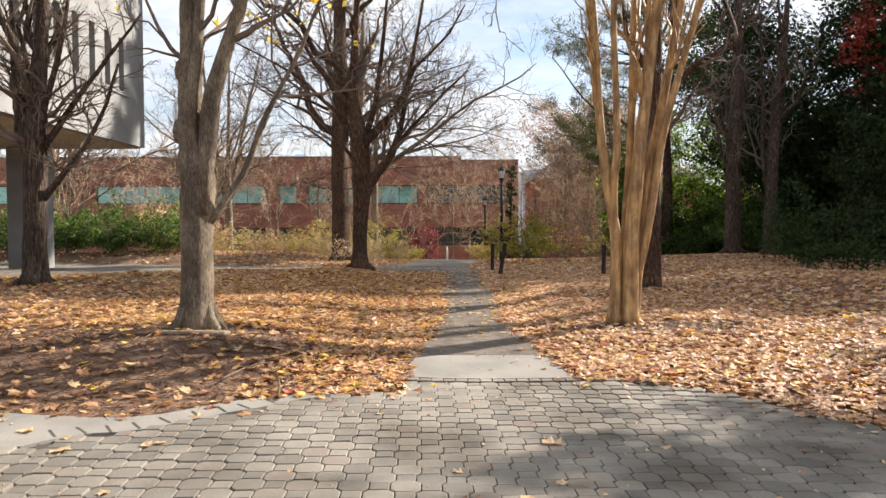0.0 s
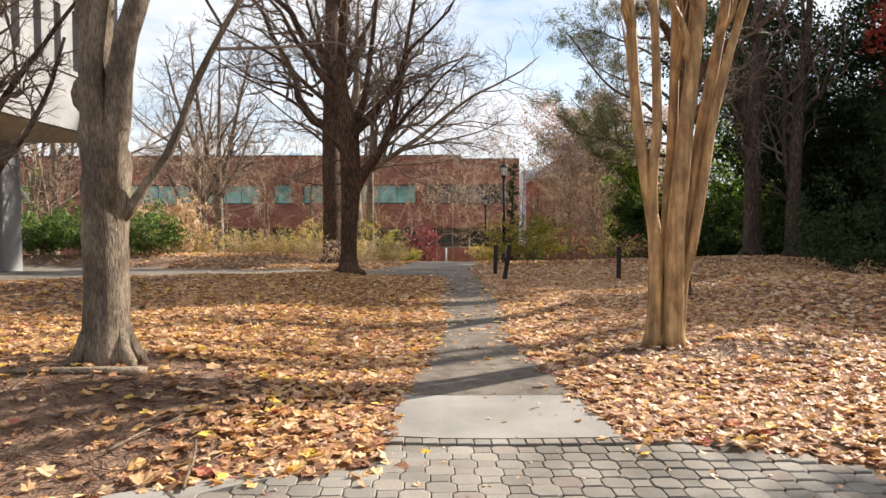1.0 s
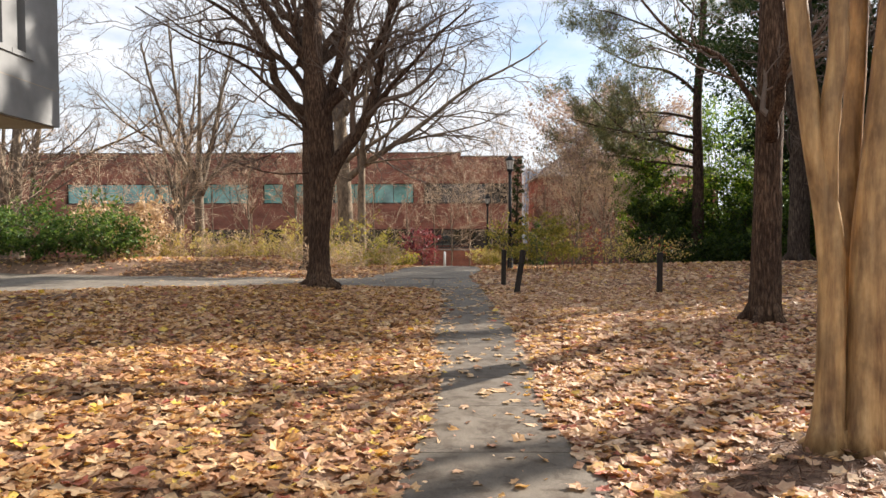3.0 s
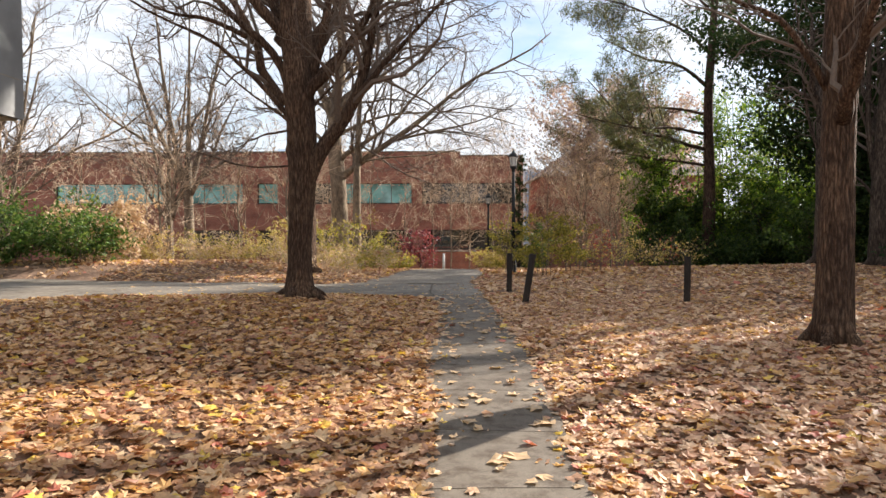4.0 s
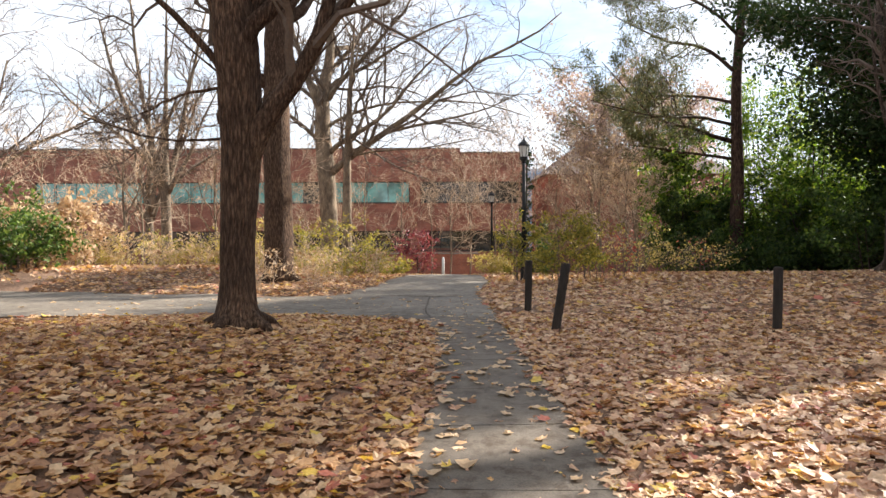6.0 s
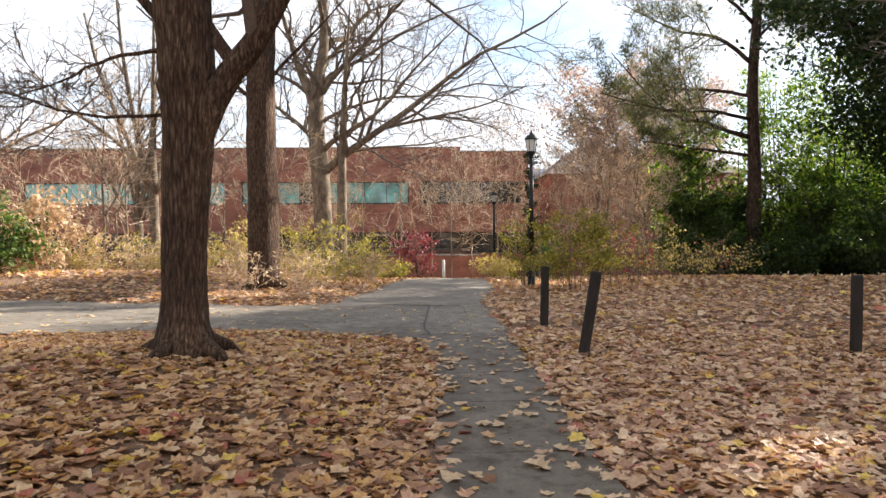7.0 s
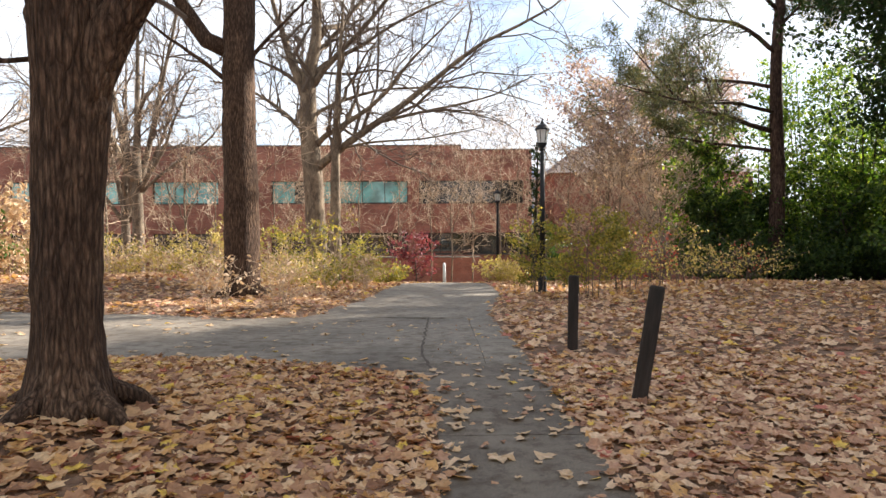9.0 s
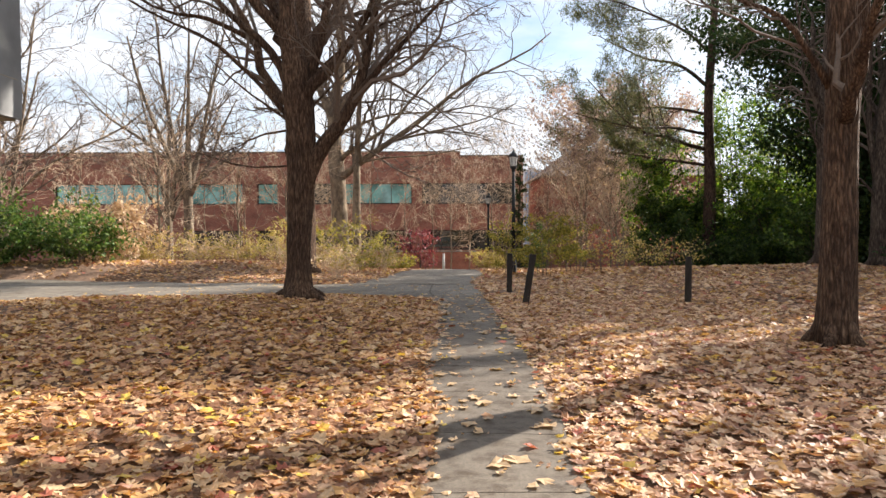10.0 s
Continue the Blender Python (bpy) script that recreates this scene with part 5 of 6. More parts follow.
# the pine with ragged needle clumps
pine = thing("pine_tree", 15.3, 47.9, lz(15.3, 47.9) - 0.1, "tall pine with ragged sprays of needles", "tree")
nrng = np.random.default_rng(14)
PT = spline([(0, 0, 0), (0.1, 0, 5), (0.0, 0, 10), (0.3, 0, 16), (0.2, 0, 23), (0.2, 0, 31)], 30, nrng, 0.006)
PR = np.linspace(0.38, 0.06, 30)
s = Soup()
s.tube(PT, PR, 14, 0.03, nrng)
part("trunk", s, M_PINEBARK, pine, "", True)
BOUGHS = [([(0, 0, 7.0), (-2.2, -0.5, 7.6), (-4.6, -1, 8.2), (-7.2, -1.4, 10.8)], 0.13), ([(0, 0, 6.0), (-2.0, 0.5, 6.4), (-3.9, 0.6, 6.7), (-5.4, 0.2, 6.9)], 0.09),
          ([(0, 0, 10.5), (-1.6, 0, 11.8), (-3.6, 0.4, 12.4), (-6.2, 0.6, 13.6)], 0.12), ([(0, 0, 11.6), (1.0, 0, 12.6), (2.8, 0.2, 12.4)], 0.09), ([(0, 0, 12.5), (-2.2, -1, 13.6), (-5.0, -1.6, 14.6), (-7.2, -2, 15)], 0.10),
          ([(0, 0, 7.8), (-2.4, -1.2, 8.0), (-5.0, -2.4, 7.9), (-8.2, -3.4, 8.5)], 0.1), ([(0, 0, 9.0), (-1.6, 1.4, 9.6), (-3.4, 2.6, 9.8), (-5.0, 3.6, 9.6)], 0.1), ([(0, 0, 13.5), (1.5, 0.5, 15), (3.5, 1, 15.6)], 0.09), ([(0, 0, 15), (-1.5, 0, 16.4), (-3.6, 0, 17)], 0.08),
          ([(0, 0, 16.5), (0.5, 1.5, 18), (1, 3.5, 18.5)], 0.08), ([(0, 0, 17.5), (1.5, -1, 19), (3, -1.5, 19.2)], 0.07), ([(0, 0, 19), (-1.2, 0.5, 20.2), (-2.5, 0.5, 20.4)], 0.06), ([(0, 0, 20.5), (0.5, 0, 22), (1.2, 0, 23)], 0.05),
          # boughs from 22 m up are unseen, added to shade the white building
          ([(0, 0, 22), (2.0, -0.8, 23), (4.2, -1.2, 23.4)], 0.07), ([(0, 0, 23), (-2.0, 0.8, 24), (-4.4, 1.2, 24.6)], 0.07), ([(0, 0, 24.5), (1.6, 1.6, 25.4), (3.2, 3.0, 26)], 0.06), ([(0, 0, 25.5), (-1.6, -1.6, 26.4), (-3.0, -3.0, 27)], 0.06),
          ([(0, 0, 26.5), (1.8, -0.4, 27.4), (3.4, -0.6, 28)], 0.05), ([(0, 0, 27.5), (-1.6, 0.5, 28.4), (-2.8, 0.7, 29)], 0.05), ([(0, 0, 29), (0.8, 0.4, 30), (1.6, 0.6, 30.6)], 0.04)]
BP = np.array([spline(p, 12, nrng, 0.03) for p, r in BOUGHS])
BR = np.array([np.linspace(r, 0.02, 12) for p, r in BOUGHS])
for p, r in zip(BP, BR):
    s = Soup()
    s.tube(p, r, 7, 0.03, nrng)
    part("bough", s, M_PINEBARK, pine, "", True)
B, RB = offshoots(BP, BR, 13, 0.22, 1.0, nrng, 50, 0.4, 0.15, 6, 0.05, 0.5, 0.01, 0.4)
C, RC = offshoots(B, RB, 11, 0.2, 1.0, nrng, 45, 0.5, 0.2, 4, 0.05, 0.6, 0.008)
s = Soup()
s.sticks(B, RB, 4)
s.sticks(C, RC, 3)
part("branching", s, M_PINEBARK, pine, "", False, "stuff")
ends = np.concatenate([C[:, -1], C[:, 2], B[:, -1], B[:, 3]])
cc = np.repeat(ends, 36, axis=0)
cc = cc[nrng.random(len(cc)) < np.interp(cc[:, 2], (5, 6.5, 7.5, 10.5, 12.0, 20, 23), (0.0, 0.15, 0.42, 0.42, 0.4, 0.45, 1.0))]
dirs = nrng.standard_normal((len(cc), 3)) + UP * 0.5
dirs /= np.linalg.norm(dirs, axis=1, keepdims=True)
s = Soup()
s.blades(cc + dirs * 0.2 + nrng.normal(0, 0.09, cc.shape), 0.30, nrng, 0.09, 0.0, 0.1, dirs * 3)
part("foliage", s, M_NEEDLE, pine, "", False, "stuff")

# unseen trees added to the right, to shade the pavers and lawn
for k, (x, y, h, w_, c) in enumerate(((19.0, 14.35, 16, 4.8, 12000), (26.4, 19.2, 20, 4.8, 7000), (21.5, 13.4, 17, 7, 9000), (32.7, 33.49, 22.5, 5.5, 15000), (36.6, 35.4, 25.5, 4.2, 9000), (23.0, 27.0, 15.8, 5.3, 9500))):
    leafy("oak_tree", "tall unseen oak with thin rusty leaves, added for its shade", x, y, h, w_, 260 + k, M_RUST, M_BARK, c, 0.28, 0.25, 120, 0.2, "tree", "rusty oaks", 1, 1.05, dome=True)
leafy("pine_tree", "unseen tall pine, its high crown added to shade the lawn", 35.1, 41.4, 34, 4.8, 265, M_NEEDLE, M_PINEBARK, 4500, 0.36, 0.78, 60, 0.3, "tree", "", 1, 1.0, dome=True)
# bare oaks added outside the view; their limbs streak lawn and mound with shade
for k, (x, y, h) in enumerate(((24.9, 32.4, 24.0), (20.4, 23.6, 20.0))):
    bare_tree("oak_tree", "large unseen bare oak, added to streak the lawn with shade", x, y, [(0, 0, 0), (0.1, 0, h * 0.3), (0.0, 0.1, h * 0.6), (0.2, 0, h)], [0.5, 0.4, 0.26, 0.04], [], 290 + k, M_BARK, M_TWIG, 9, 0.3, 0.2, 40, 0.6, (5, 4, 0), None, 0.2, 0.1)
# woods on the right: evergreens, green understorey, rusty oaks
# many of these stand outside the view, added to shade lawn and path
for k, (x, y, h, w_, c, z_) in enumerate(((20.9, 40.26, 14.5, 17, 76000, 0.24), (22.6, 34.16, 9, 7, 13000, 0.2), (28, 38.86, 35, 5.5, 15000, 0.36), (20.5, 30.5, 7, 6, 20000, 0.2), (33, 43.92, 28, 8, 16000, 0.36),
                                          (25, 29.89, 13, 8, 24000, 0.25), (36, 40.26, 22, 9, 16000, 0.3), (19.5, 22.88, 11, 8, 26000, 0.25), (34.2, 48.49, 32, 8, 16000, 0.4), (30.7, 41.97, 35, 7, 14000, 0.36),
                                          (27, 34.16, 14.5, 6, 12000, 0.25), (24.5, 23.61, 13.4, 7, 12000, 0.28), (31.4, 45.51, 36, 8, 16000, 0.38), (38.9, 53.8, 38, 4.5, 10000, 0.38), (25.4, 41.48, 9, 8, 16000, 0.22), (31.0, 38.6, 35, 3.6, 9000, 0.36))):
    leafy("magnolia_tree", "dark glossy evergreen magnolia among woods and added shade trees", x, y, h, w_, 200 + k, M_EVER, M_BARK_DARK, c, z_, 0.13 if k == 0 else 0.05, 300, 0.22, "tree", "evergreens at the wood's edge", 1, 1.0, dome=h > 25 or k == 0)
for k, (x, y, h, w_) in enumerate(((17.8, 50.02, 10.5, 5.5), (20.6, 48.8, 11.5, 6), (14.6, 50.63, 8.8, 5), (18.8, 47.27, 5.5, 5), (22.6, 46.97, 8.5, 6), (13.2, 49.6, 7.4, 4), (19.4, 51.24, 13, 6), (22, 50.94, 9, 5))):
    leafy("green_tree", "bright green leafy understorey tree with sunlit leaves", x, y, h, w_, 230 + k, M_GREEN, M_BARK_DARK, 6400, 0.2, 0.1, 110, 0.075, "tree", "green understorey trees", 3, 1.0)
for k, (x, y, h, w_) in enumerate(((13.2, 48.6, 4.2, 3.4), (14.6, 49.41, 5.0, 3.6), (17.6, 49.1, 4.6, 4.5), (20.5, 46.97, 4.2, 5), (18.6, 41.2, 3.6, 4.6), (21.0, 39.8, 4.6, 5.0), (16.6, 54, 3.4, 5.0), (19.0, 54.5, 3.6, 6), (23.5, 54, 3.8, 6), (28.0, 53, 3.8, 6), (32.5, 52, 4.0, 6), (26, 46, 3.2, 6), (30, 44, 3.4, 6), (13.2, 46.6, 1.1, 3.2), (15.8, 46.2, 1.2, 3.2), (18.4, 46.0, 1.2, 3.4), (21.0, 45.6, 1.3, 3.4), (23.8, 45.2, 1.3, 3.6), (26.6, 44.4, 1.3, 3.6), (22.5, 43.31, 3.0, 5), (13.0, 48.07, 2.2, 2.6), (22.0, 42.09, 2.6, 4.5), (20.5, 37.82, 2.4, 5), (23.5, 36.6, 2.6, 5))):
    leafy("laurel_bush", "dark green laurel bush under the pine", x, y, h, w_, 250 + k, M_LAUREL, M_BARK_DARK, 4900, 0.195, 0.04, 60, 0.04, "shrub", "laurel bushes", 4, 1.0)
for k, (x, y, h, w_) in enumerate(((10.4, 59.17, 15.6, 9.5), (13.8, 61, 15.6, 9.5), (17, 63.44, 15, 8))):
    leafy("oak_tree", "oak still carrying thin rusty pinkish leaves", x, y, h, w_, 270 + k, M_RUST, M_BARK_PALE, 8500, 0.21, 0.58, 120, 0.17, "tree", "rusty oaks", 1, 1.0, dome=True)
leafy("red_maple", "small maple with crimson leaves before the office", -1.55, 61, 4.0, 3.2, 300, M_MAROON, M_BARK_DARK, 900, 0.22, 0.3, 40, 0.06)
leafy("red_maple", "tall maple with red leaves over dark evergreens", 20.6, 34.16, 13.2, 3.4, 301, M_RED, M_BARK_DARK, 700, 0.26, 0.76, 30, 0.12)
leafy("laurel_bush", "dark green laurel beside the office's end wall", 9.7, 82.0, 6.2, 3.4, 303, M_LAUREL, M_BARK_DARK, 5000, 0.24, 0.04, 70, 0.06, "shrub", "laurel bushes", 4, 1.0)
leafy("low_shrub", "low dark shrub on a leaf-covered rise", 13.9, 24.09, 1.35, 5.6, 302, M_EVER, M_BARK_DARK, 5200, 0.13, 0.05, 50, 0.02, "shrub", "", 6)
s = Soup()
frng = np.random.default_rng(77)
cl = np.stack([frng.uniform(36, 125, 900), frng.uniform(58, 92, 900), frng.uniform(-3, 10, 900)], 1)
pts = np.repeat(cl, 40, axis=0) + frng.normal(0, 1.3, (36000, 3))
s.blades(pts, 0.6, frng, 0.6)
woods = part("far_woods", s, M_EVER, None, "dark distant woods behind the evergreens", False, "stuff")
tagged(woods, "", "woods")

# ---- hedge and shrubs ----
for k in range(9):
    x = -14.2 - k * 2.6
    leafy("hedge_bush", "clipped green hedge bush along the path", x, 35.7 + 0.25 * math.sin(k * 2.0), 1.75 + 0.2 * math.sin(k * 1.7), 3.2, 320 + k, M_HEDGE, M_TWIG, 4200, 0.16, 0.03, 80, 0.025, "shrub", "hedge bushes", 6)
leafy("hydrangea_bush", "withered peach-coloured hydrangea bush", -13.2, 37.7, 2.6, 3.0, 340, M_PEACH, M_TWIG_PALE, 1700, 0.2, 0.1, 50, 0.02, "shrub", "withered hydrangeas", 7)
leafy("hydrangea_bush", "withered peach-coloured hydrangea bush", -15.8, 38.43, 2.5, 2.8, 341, M_PEACH, M_TWIG_PALE, 1400, 0.2, 0.1, 50, 0.02, "shrub", "withered hydrangeas", 7)
for k in range(16):
    x = -17.0 + k * 0.9
    leafy("golden_shrub", "low golden-yellow shrub turning for autumn", x, 40.0 + 1.1 * math.sin(k * 2.4), 1.0 + 0.3 * math.sin(k * 1.3 + 1), 1.9, 350 + k, M_GOLD if k % 3 else M_YGREEN, M_TWIG_PALE, 520, 0.11, 0.06, 44, 0.012, "shrub", "golden shrubs", 7)
for k, (x, y, h, w_, mat) in enumerate(((-4.0, 42.09, 2.6, 2.6, M_YGREEN), (-2.9, 43.31, 1.8, 1.8, M_YGREEN), (-5.6, 41.48, 2.2, 2.4, M_YGREEN), (-2.2, 44.84, 0.8, 1.4, M_YGREEN), (2.4, 45.14, 0.8, 1.5, M_GOLD), (3.0, 46.36, 1.0, 1.5, M_GOLD), (-7.2, 40.26, 2.0, 2.2, M_GOLD))):
    leafy("yellow_shrub", "yellow-green shrub beside the path", x, y, h, w_, 380 + k, mat, M_TWIG_PALE, 950, 0.12, 0.08, 45, 0.015, "shrub", "yellow shrubs by the path", 6)
for k, (x, y, h, w_, mat, c) in enumerate(((2.7, 36.11, 2.4, 1.8, M_YGREEN, 1700), (4.1, 35.14, 2.4, 2.2, M_YGREEN, 2500), (5.4, 36.3, 2.2, 2.0, M_YGREEN, 1900), (6.8, 37.82, 2.0, 1.6, M_RED, 170), (10.4, 40.26, 1.6, 1.4, M_RED, 70), (6.4, 38.43, 1.4, 2.2, M_GOLD, 360), (8.2, 39.04, 1.1, 2.2, M_GOLD, 360), (9.6, 39.65, 1.0, 2.4, M_GOLD, 360), (11.4, 40.87, 1.4, 2.4, M_GOLD, 360), (8.6, 41.48, 2.2, 2.0, M_GOLD, 400))):
    leafy("autumn_shrub", "thin autumn shrub with sparse coloured leaves", x, y, h, w_, 400 + k, mat, M_TWIG, c, 0.10, 0.2, 40, 0.014, "shrub", "autumn shrubs by the lamp", 6)
for k, (x, y, h) in enumerate(((-10.4, 38.12, 1.3), (-3.4, 31.05, 1.1), (-4.7, 30.93, 1.2), (-9.0, 38.73, 1.4), (-6.6, 37.82, 1.5), (-2.4, 39.04, 1.2), (-12.5, 39.04, 1.6), (-14.5, 39.65, 1.7), (-5.2, 38.43, 1.3))):
    leafy("dry_shrub", "dry twiggy shrub with pale seed heads", x, y, h, 1.5, 430 + k, M_PEACH, M_TWIG_PALE, 190, 0.10, 0.3, 36, 0.01, "shrub", "dry shrubs", 8)

leafy("ivy_clad_trunk", "slim dead trunk clad in dark ivy", 5.0, 52.46, 8.6, 1.0, 460, M_EVER, M_BARK_DARK, 2200, 0.14, 0.04, 70, 0.16, "tree")

# ---- lamp posts, bollards, marker ----


def lamp_post(x, y, z, h, label):
    ob = thing("street_lamp", x, y, z, label, "street lamp", "black lamp posts")
    part("base", lathe([(0.15, 0), (0.15, 0.08), (0.125, 0.12), (0.125, 0.45), (0.09, 0.55), (0.08, 0.62)], 16), M_BLACK, ob, "", True)
    part("pole", lathe([(0.085, 0.6), (0.075, h * 0.5), (0.062, h - 0.78)], 14), M_BLACK, ob, "", True)
    part("collar", lathe([(0.05, h - 0.84), (0.09, h - 0.8), (0.06, h - 0.75), (0.11, h - 0.70), (0.13, h - 0.66)], 14), M_BLACK, ob, "", True)
    lan = part("lantern", lathe([(0.135, h - 0.66), (0.15, h - 0.62), (0.14, h - 0.6)], 8), M_BLACK, ob)
    for k in range(6):
        a0, a1 = 2 * np.pi * k / 6, 2 * np.pi * (k + 1) / 6
        s = Soup()
        r0, r1, z0, z1 = 0.12, 0.18, h - 0.60, h - 0.22
        q = [(r0 * math.cos(a0), r0 * math.sin(a0), z0), (r0 * math.cos(a1), r0 * math.sin(a1), z0), (r1 * math.cos(a1), r1 * math.sin(a1), z1), (r1 * math.cos(a0), r1 * math.sin(a0), z1)]
        inner = [(px * 0.96, py * 0.96, pz) for px, py, pz in q]
        s.add(q + inner, [(0, 1, 2, 3), (7, 6, 5, 4)])
        part("pane", s, M_LAMPGLASS, lan)
        s = Soup()
        s.tube([q[0], q[3]], [0.011, 0.011], 6)
        part("bar", s, M_BLACK, lan)
    part("cap", lathe([(0.215, h - 0.225), (0.22, h - 0.2), (0.15, h - 0.10), (0.06, h - 0.04), (0.05, h)], 12), M_BLACK, ob)
    part("finial", lathe([(0.012, h), (0.035, h + 0.03), (0.02, h + 0.07), (0.005, h + 0.12)], 10), M_BLACK, ob, "", True)
    return ob


lamp_post(3.02, 36.6, lz(3.02, 36.6) - 0.03, 5.0, "black lantern lamp post standing among shrubs")
lamp_post(3.25, 55.5, -1.35, 5.0, "black lantern lamp post beyond the path's crest")


def bollard(x, y, h, lean, seed):
    ob = thing("bollard", x, y, lz(x, y) - 0.02, "dark weathered round timber bollard" + (" leaning over" if abs(lean) > 3 else " in leaf litter"), "bollard", "timber bollards by the path")
    s = lathe([(0.066, -0.25), (0.068, 0.0), (0.067, h * 0.5), (0.068, h - 0.025), (0.063, h - 0.006), (0.05, h)], 14)
    V = s.v[0]
    V[:, :2] *= (1 + 0.03 * np.random.default_rng(seed).standard_normal((len(V), 1)))
    part("post", s, M_POST, ob, "", True)
    ob.matrix_world = pose(x, y, lz(x, y) - 0.02, 0, lean, 0)


bollard(1.74, 25.19, 0.98, 1.0, 1)
bollard(1.8, 22.39, 1.05, 8.8, 2)
bollard(5.14, 22.42, 0.97, 0.5, 3)
mk = thing("marker_post", 0.18, 44.5, lz(0.18, 44.5) - 0.02, "short white marker post at the path's crest", "post")
part("post", lathe([(0.07, 0), (0.06, 0.5), (0.055, 0.78), (0.03, 0.82)], 12), plain("white_paint", (0.72, 0.72, 0.70), 0.5), mk, "", True)

# ---- fallen leaves ----
ANG = np.radians([90, 62, 40, 8, -22, -90, 202, 172, 140, 118])
RADS = np.array([1.0, 0.62, 0.90, 0.60, 0.74, 0.34, 0.74, 0.60, 0.90, 0.62])
RIM = np.stack([RADS * np.cos(ANG), RADS * np.sin(ANG)], 1)


def maple_leaves(s, C, size, rng, lie=0.2, curl=0.27):
    """Lobed leaves lying at the places C, each turned, tilted and curled its own way."""
    n = len(C)
    a = rng.random(n) * 2 * np.pi
    N = np.stack([rng.normal(0, lie, n), rng.normal(0, lie, n), np.ones(n)], 1)
    N /= np.linalg.norm(N, axis=1, keepdims=True)
    D = np.stack([np.cos(a), np.sin(a), np.zeros(n)], 1)
    D -= (D * N).sum(1, keepdims=True) * N
    D /= np.linalg.norm(D, axis=1, keepdims=True)
    S = np.cross(N, D)
    L = size * (0.5 + 0.95 * rng.random(n))
    wdt = L * (0.75 + 0.4 * rng.random(n))
    cu = rng.normal(0.1, curl, n)
    h = cu[:, None] * (RADS ** 2)[None] * 0.6 + rng.normal(0, 0.09, (n, 10))
    rim = C[:, None] + S[:, None] * (RIM[None, :, :1] * wdt[:, None, None]) + D[:, None] * (RIM[None, :, 1:] * L[:, None, None]) + N[:, None] * (h * L[:, None])[..., None]
    V = np.concatenate([C[:, None], rim], axis=1)
    i = np.arange(n)[:, None, None] * 11
    k = np.arange(10)
    tri = np.stack([np.zeros(10, int), 1 + k, 1 + (k + 1) % 10], 1)[None]
    s.add(V.reshape(-1, 3), None, (i + tri).reshape(-1, 3))


def scatter(rng, x0, x1, y0, y1, per):
    n = int((x1 - x0) * (y1 - y0) * per)
    return rng.uniform(x0, x1, n), rng.uniform(y0, y1, n)


lrng = np.random.default_rng(2024)
beds = (Soup(), Soup())
for x0, x1, y0, y1, per, size in ((-4.6, 5.0, 5.18, 24.7, 310, 0.064), (-6.5, -4.6, 5.18, 24.7, 190, 0.066), (5.0, 6.5, 5.18, 24.7, 190, 0.066), (-14, -6.5, 7.93, 24.4, 48, 0.085), (6.5, 15, 7.32, 24.7, 75, 0.085), (1.0, 16, 24.7, 35.38, 62, 0.09), (-12, -1.2, 29.77, 35.38, 70, 0.09), (3.0, 6.5, 3.96, 5.18, 120, 0.07)):
    x, y = scatter(lrng, x0, x1, y0, y1, per)
    stray = lrng.standard_normal((2, len(x))) ** 3 * 0.035
    keep = ~bare(x + stray[0], y + stray[1], 0.045)
    keep &= np.abs(x) < 2.6 + 0.75 * y
    straw = (x < -1.3) & (y < 8.7) & (y > 4.9)
    keep &= ~(straw & (lrng.random(len(x)) < 0.86 * smooth(-x, 1.3, 2.1)))
    mulch = ((x - 3.15) ** 2 / 2.4 + (y - 10.55) ** 2 / 0.42) < 1
    keep &= ~(mulch & (lrng.random(len(x)) < 0.8))
    x, y = x[keep], y[keep]
    z = land(x, y) - 0.008 + lrng.random(len(x)) * 0.035
    gold = (x + lrng.normal(0, 0.8, len(x)) < 0.3) & (y < 27)
    for bed, pick in zip(beds, (gold, ~gold)):
        maple_leaves(bed, np.stack([x, y, z], 1)[pick], size, lrng)
for bed, mat, words in ((beds[0], M_LEAF_GOLD, "thick litter of golden and brown fallen maple leaves"), (beds[1], M_LEAF, "thick litter of pinkish tan fallen leaves")):
    litter = part("fallen_leaves", bed, mat, None, words, False, "stuff")
    tagged(litter, "", "leaves")
s = Soup()
for x0, x1, y0, y1, per in ((-40, -12, 28.06, 37.82, 6), (2, 12.5, 34.16, 48.8, 26), (15, 34, 12.2, 29.28, 20), (-18, 2, 34.77, 48.8, 30), (-30, -14, 8.54, 20.74, 6)):
    x, y = scatter(lrng, x0, x1, y0, y1, per)
    keep = ~bare(x, y)
    x, y = x[keep], y[keep]
    s.blades(np.stack([x, y, land(x, y) + lrng.random(len(x)) * 0.05], 1), 0.17, lrng, 0.8, 0.8)
far_litter = part("fallen_leaves", s, M_LEAF, None, "leaf litter under the shrubs and woods", False, "stuff")
tagged(far_litter, "", "leaves")
s = Soup()
x, y = scatter(lrng, -6.0, -0.6, 5.0, 8.9, 700)
keep = ~bare(x, y, 0.02) & (lrng.random(len(x)) < smooth(-x, 0.6, 1.9))
x, y = x[keep], y[keep]
xm, ym = scatter(lrng, 1.5, 4.8, 9.8, 11.3, 700)
km = ((xm - 3.15) ** 2 / 2.4 + (ym - 10.55) ** 2 / 0.42) < 1
x, y = np.concatenate([x, xm[km]]), np.concatenate([y, ym[km]])
a = lrng.normal(0.5, 0.7, len(x))
s.blades(np.stack([x, y, land(x, y) - 0.03 + lrng.random(len(x)) * 0.03], 1), 0.16, lrng, 0.05, 0.85, 0.1, np.stack([np.cos(a), np.sin(a), 0 * a], 1) * 2)
straw_ob = part("pine_straw", s, M_STRAW, None, "brown pine straw mulch round the maple", False, "stuff")
tagged(straw_ob, "", "mulch")

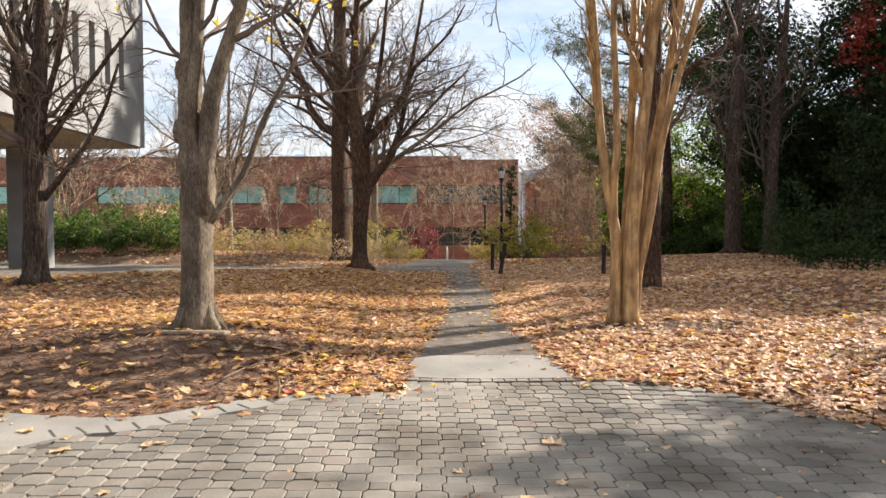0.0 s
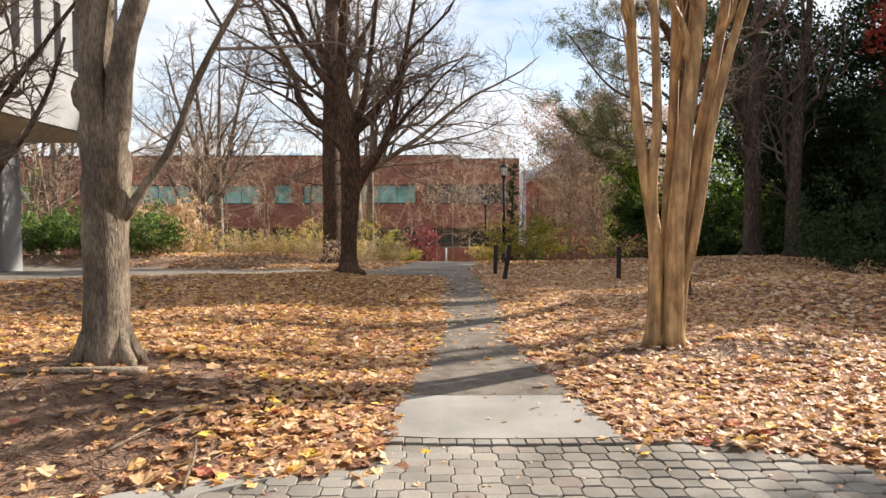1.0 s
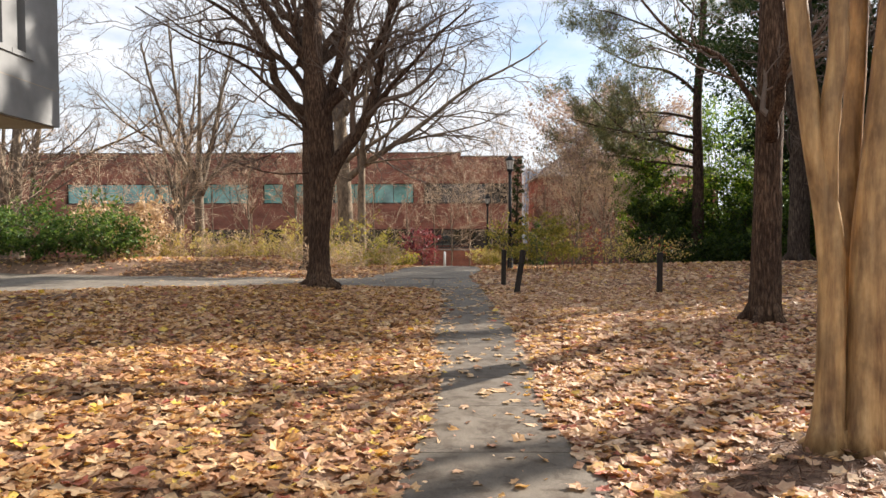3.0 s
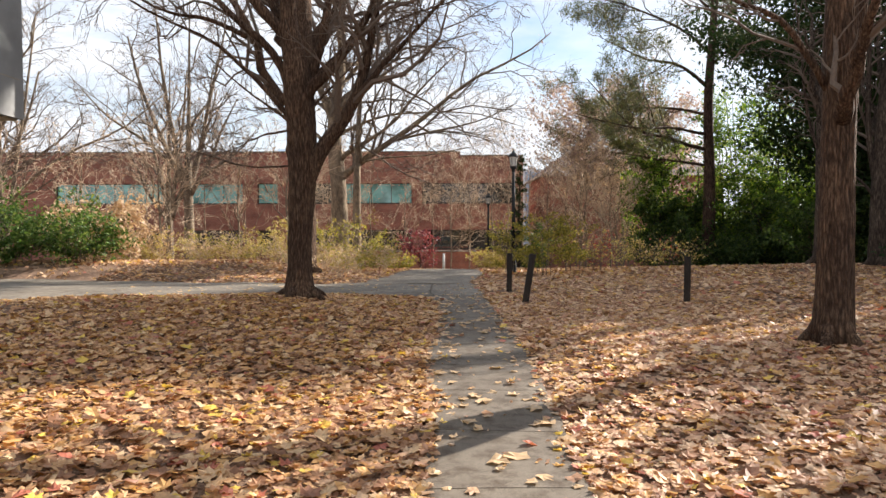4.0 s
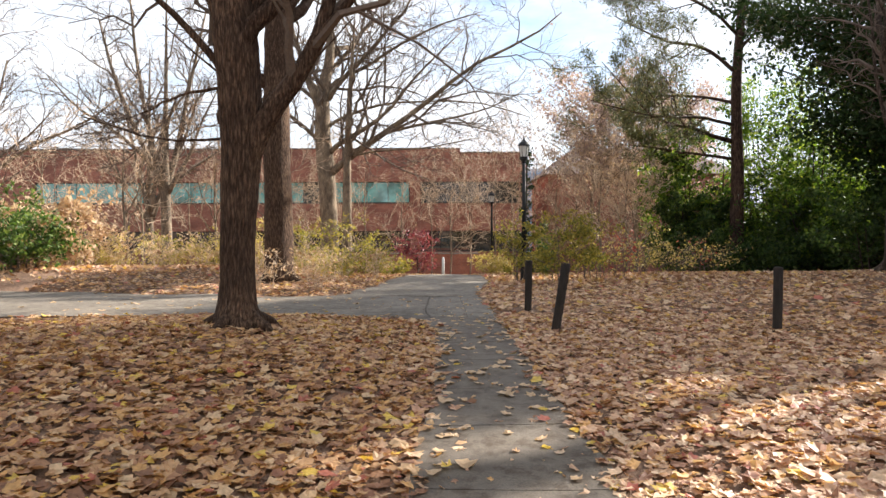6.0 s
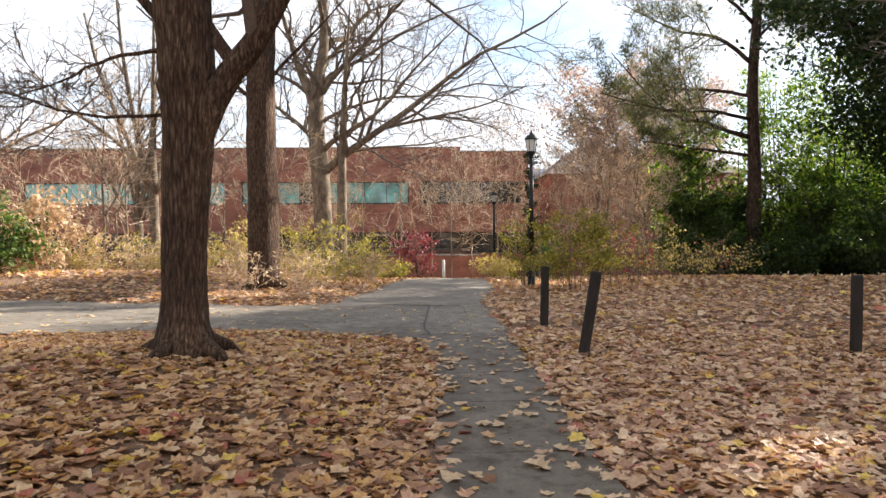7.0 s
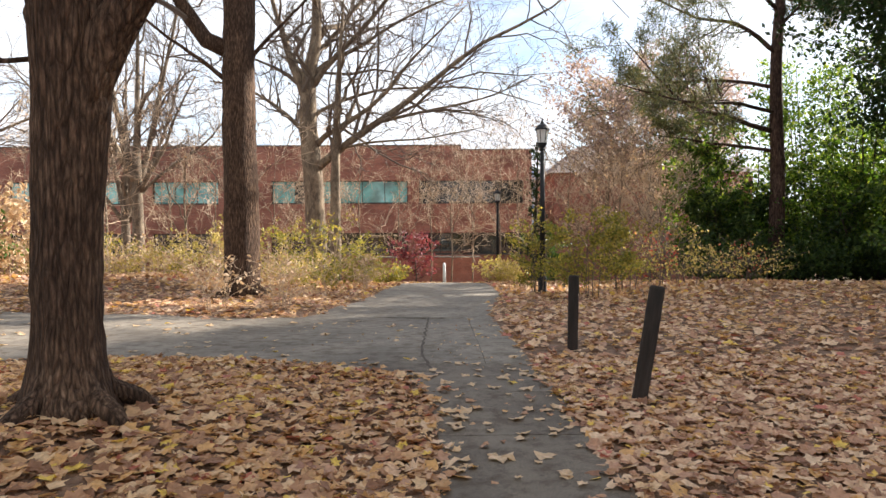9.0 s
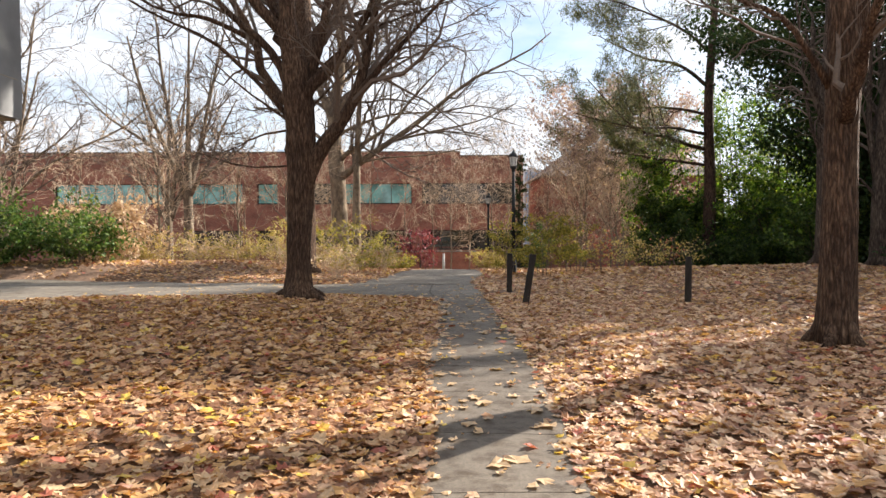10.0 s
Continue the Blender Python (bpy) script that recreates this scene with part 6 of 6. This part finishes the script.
# single leaves that lie on the paving
leaf_meshes = []
for k in range(16):
    q = Soup()
    maple_leaves(q, np.zeros((1, 3)), 0.07, np.random.default_rng(900 + k), 0.08, 0.25)
    me = q.mesh("leaf")
    me.materials.append(M_YELLOW if k == 2 else M_PATHLEAF)
    leaf_meshes.append(me)
n_single = 0
while n_single < 280:
    if lrng.random() < 0.72:
        y = lrng.uniform(12.2, 28.7)
        l, r = walk_edges(y)
        edge = lrng.random() ** 1.4 * 0.5
        x = (l + edge * (r - l)) if lrng.random() < 0.5 else (r - edge * (r - l))
        if y > 24.2:
            x = lrng.uniform(-7, 1.0)
    elif lrng.random() < 0.5:
        x, y = lrng.uniform(-3.5, 4.5), lrng.uniform(3.8, 7.2)
    else:
        x, y = lrng.uniform(-9, 1), lrng.uniform(23.2, 29.9)
    if not bool(bare(x, y, 0.0)):
        continue
    ob = new("leaf", leaf_meshes[int(lrng.integers(0, 16))])
    tagged(ob, "fallen maple leaf lying on the paving", "leaf", "leaves on the paving")
    sc = lrng.uniform(0.75, 1.35)
    ob.matrix_world = pose(x, y, lz(x, y) + 0.016, 0, 0, lrng.uniform(0, 360)) @ Matrix.Scale(sc, 4)
    n_single += 1

# crumbs of leaf on the paving
s = Soup()
x, y = scatter(lrng, -2.5, 1.8, 7.0, 28.7, 14)
keep = bare(x, y, 0.0) & (np.abs(x) < 8)
x, y = x[keep], y[keep]
clump = np.sin(x * 3.1 + 1.7 * np.sin(y * 1.3)) + np.sin(y * 2.3 + 2.0 * np.sin(x * 1.9)) + lrng.normal(0, 0.5, len(x)) > 0.2
x, y = x[clump], y[clump]
s.blades(np.stack([x, y, land(x, y) + 0.009], 1), 0.038, lrng, 0.7, 0.95, 0.3)
x, y = scatter(lrng, -4.0, 5.0, 3.6, 7.2, 11)
keep = bare(x, y, 0.0)
x, y = x[keep], y[keep]
s.blades(np.stack([x, y, land(x, y) + 0.013], 1), 0.03, lrng, 0.7, 0.95, 0.3)
crumbs = part("leaf_crumbs", s, M_LEAF, None, "crumbled bits of dry leaf on the paving", False, "stuff")
tagged(crumbs, "", "leaves")

# a surface root and dropped sticks by the maple
srng = np.random.default_rng(8)


def ground_line(pts, lift, n=14):
    p = spline([(a, b, 0) for a, b in pts], n, srng, 0.002)
    p[:, 2] = land(p[:, 0], p[:, 1]) + lift
    return p


root = thing("tree_root", 0, 0, 0, "pale surface root lying before the maple", "root")
s = Soup()
s.tube(ground_line([(-2.45, 7.9), (-2.8, 7.78), (-3.3, 7.7), (-3.9, 7.78)], 0.0), np.linspace(0.045, 0.012, 14), 9, 0.05, srng)
part("root", s, M_BARK_PALE, root, "", True)
for pts, r, lift in (([(-1.43, 5.95), (-1.5, 6.28), (-1.62, 6.71)], 0.012, 0.03), ([(-2.1, 6.47), (-1.95, 6.83), (-1.75, 7.08)], 0.009, 0.03), ([(-3.2, 6.34), (-2.7, 6.41), (-2.3, 6.37)], 0.007, 0.025), ([(2.9, 8.91), (3.3, 9.09), (3.9, 9.15)], 0.008, 0.03)):
    p = ground_line(pts, lift)
    st_ = thing("stick", p[0][0], p[0][1], p[0][2], "thin dry stick dropped on the leaf litter", "stick", "dropped sticks")
    s = Soup()
    s.tube(p - p[0], np.linspace(r, r * 0.5, 14), 6, 0.08, srng)
    b0 = p[6] - p[0]
    s.tube([b0, b0 + np.array([0.10, 0.06, 0.03]), b0 + np.array([0.16, 0.16, 0.05])], [r * 0.6, r * 0.5, r * 0.3], 5)
    part("wood", s, M_BARK_PALE, st_, "", True)
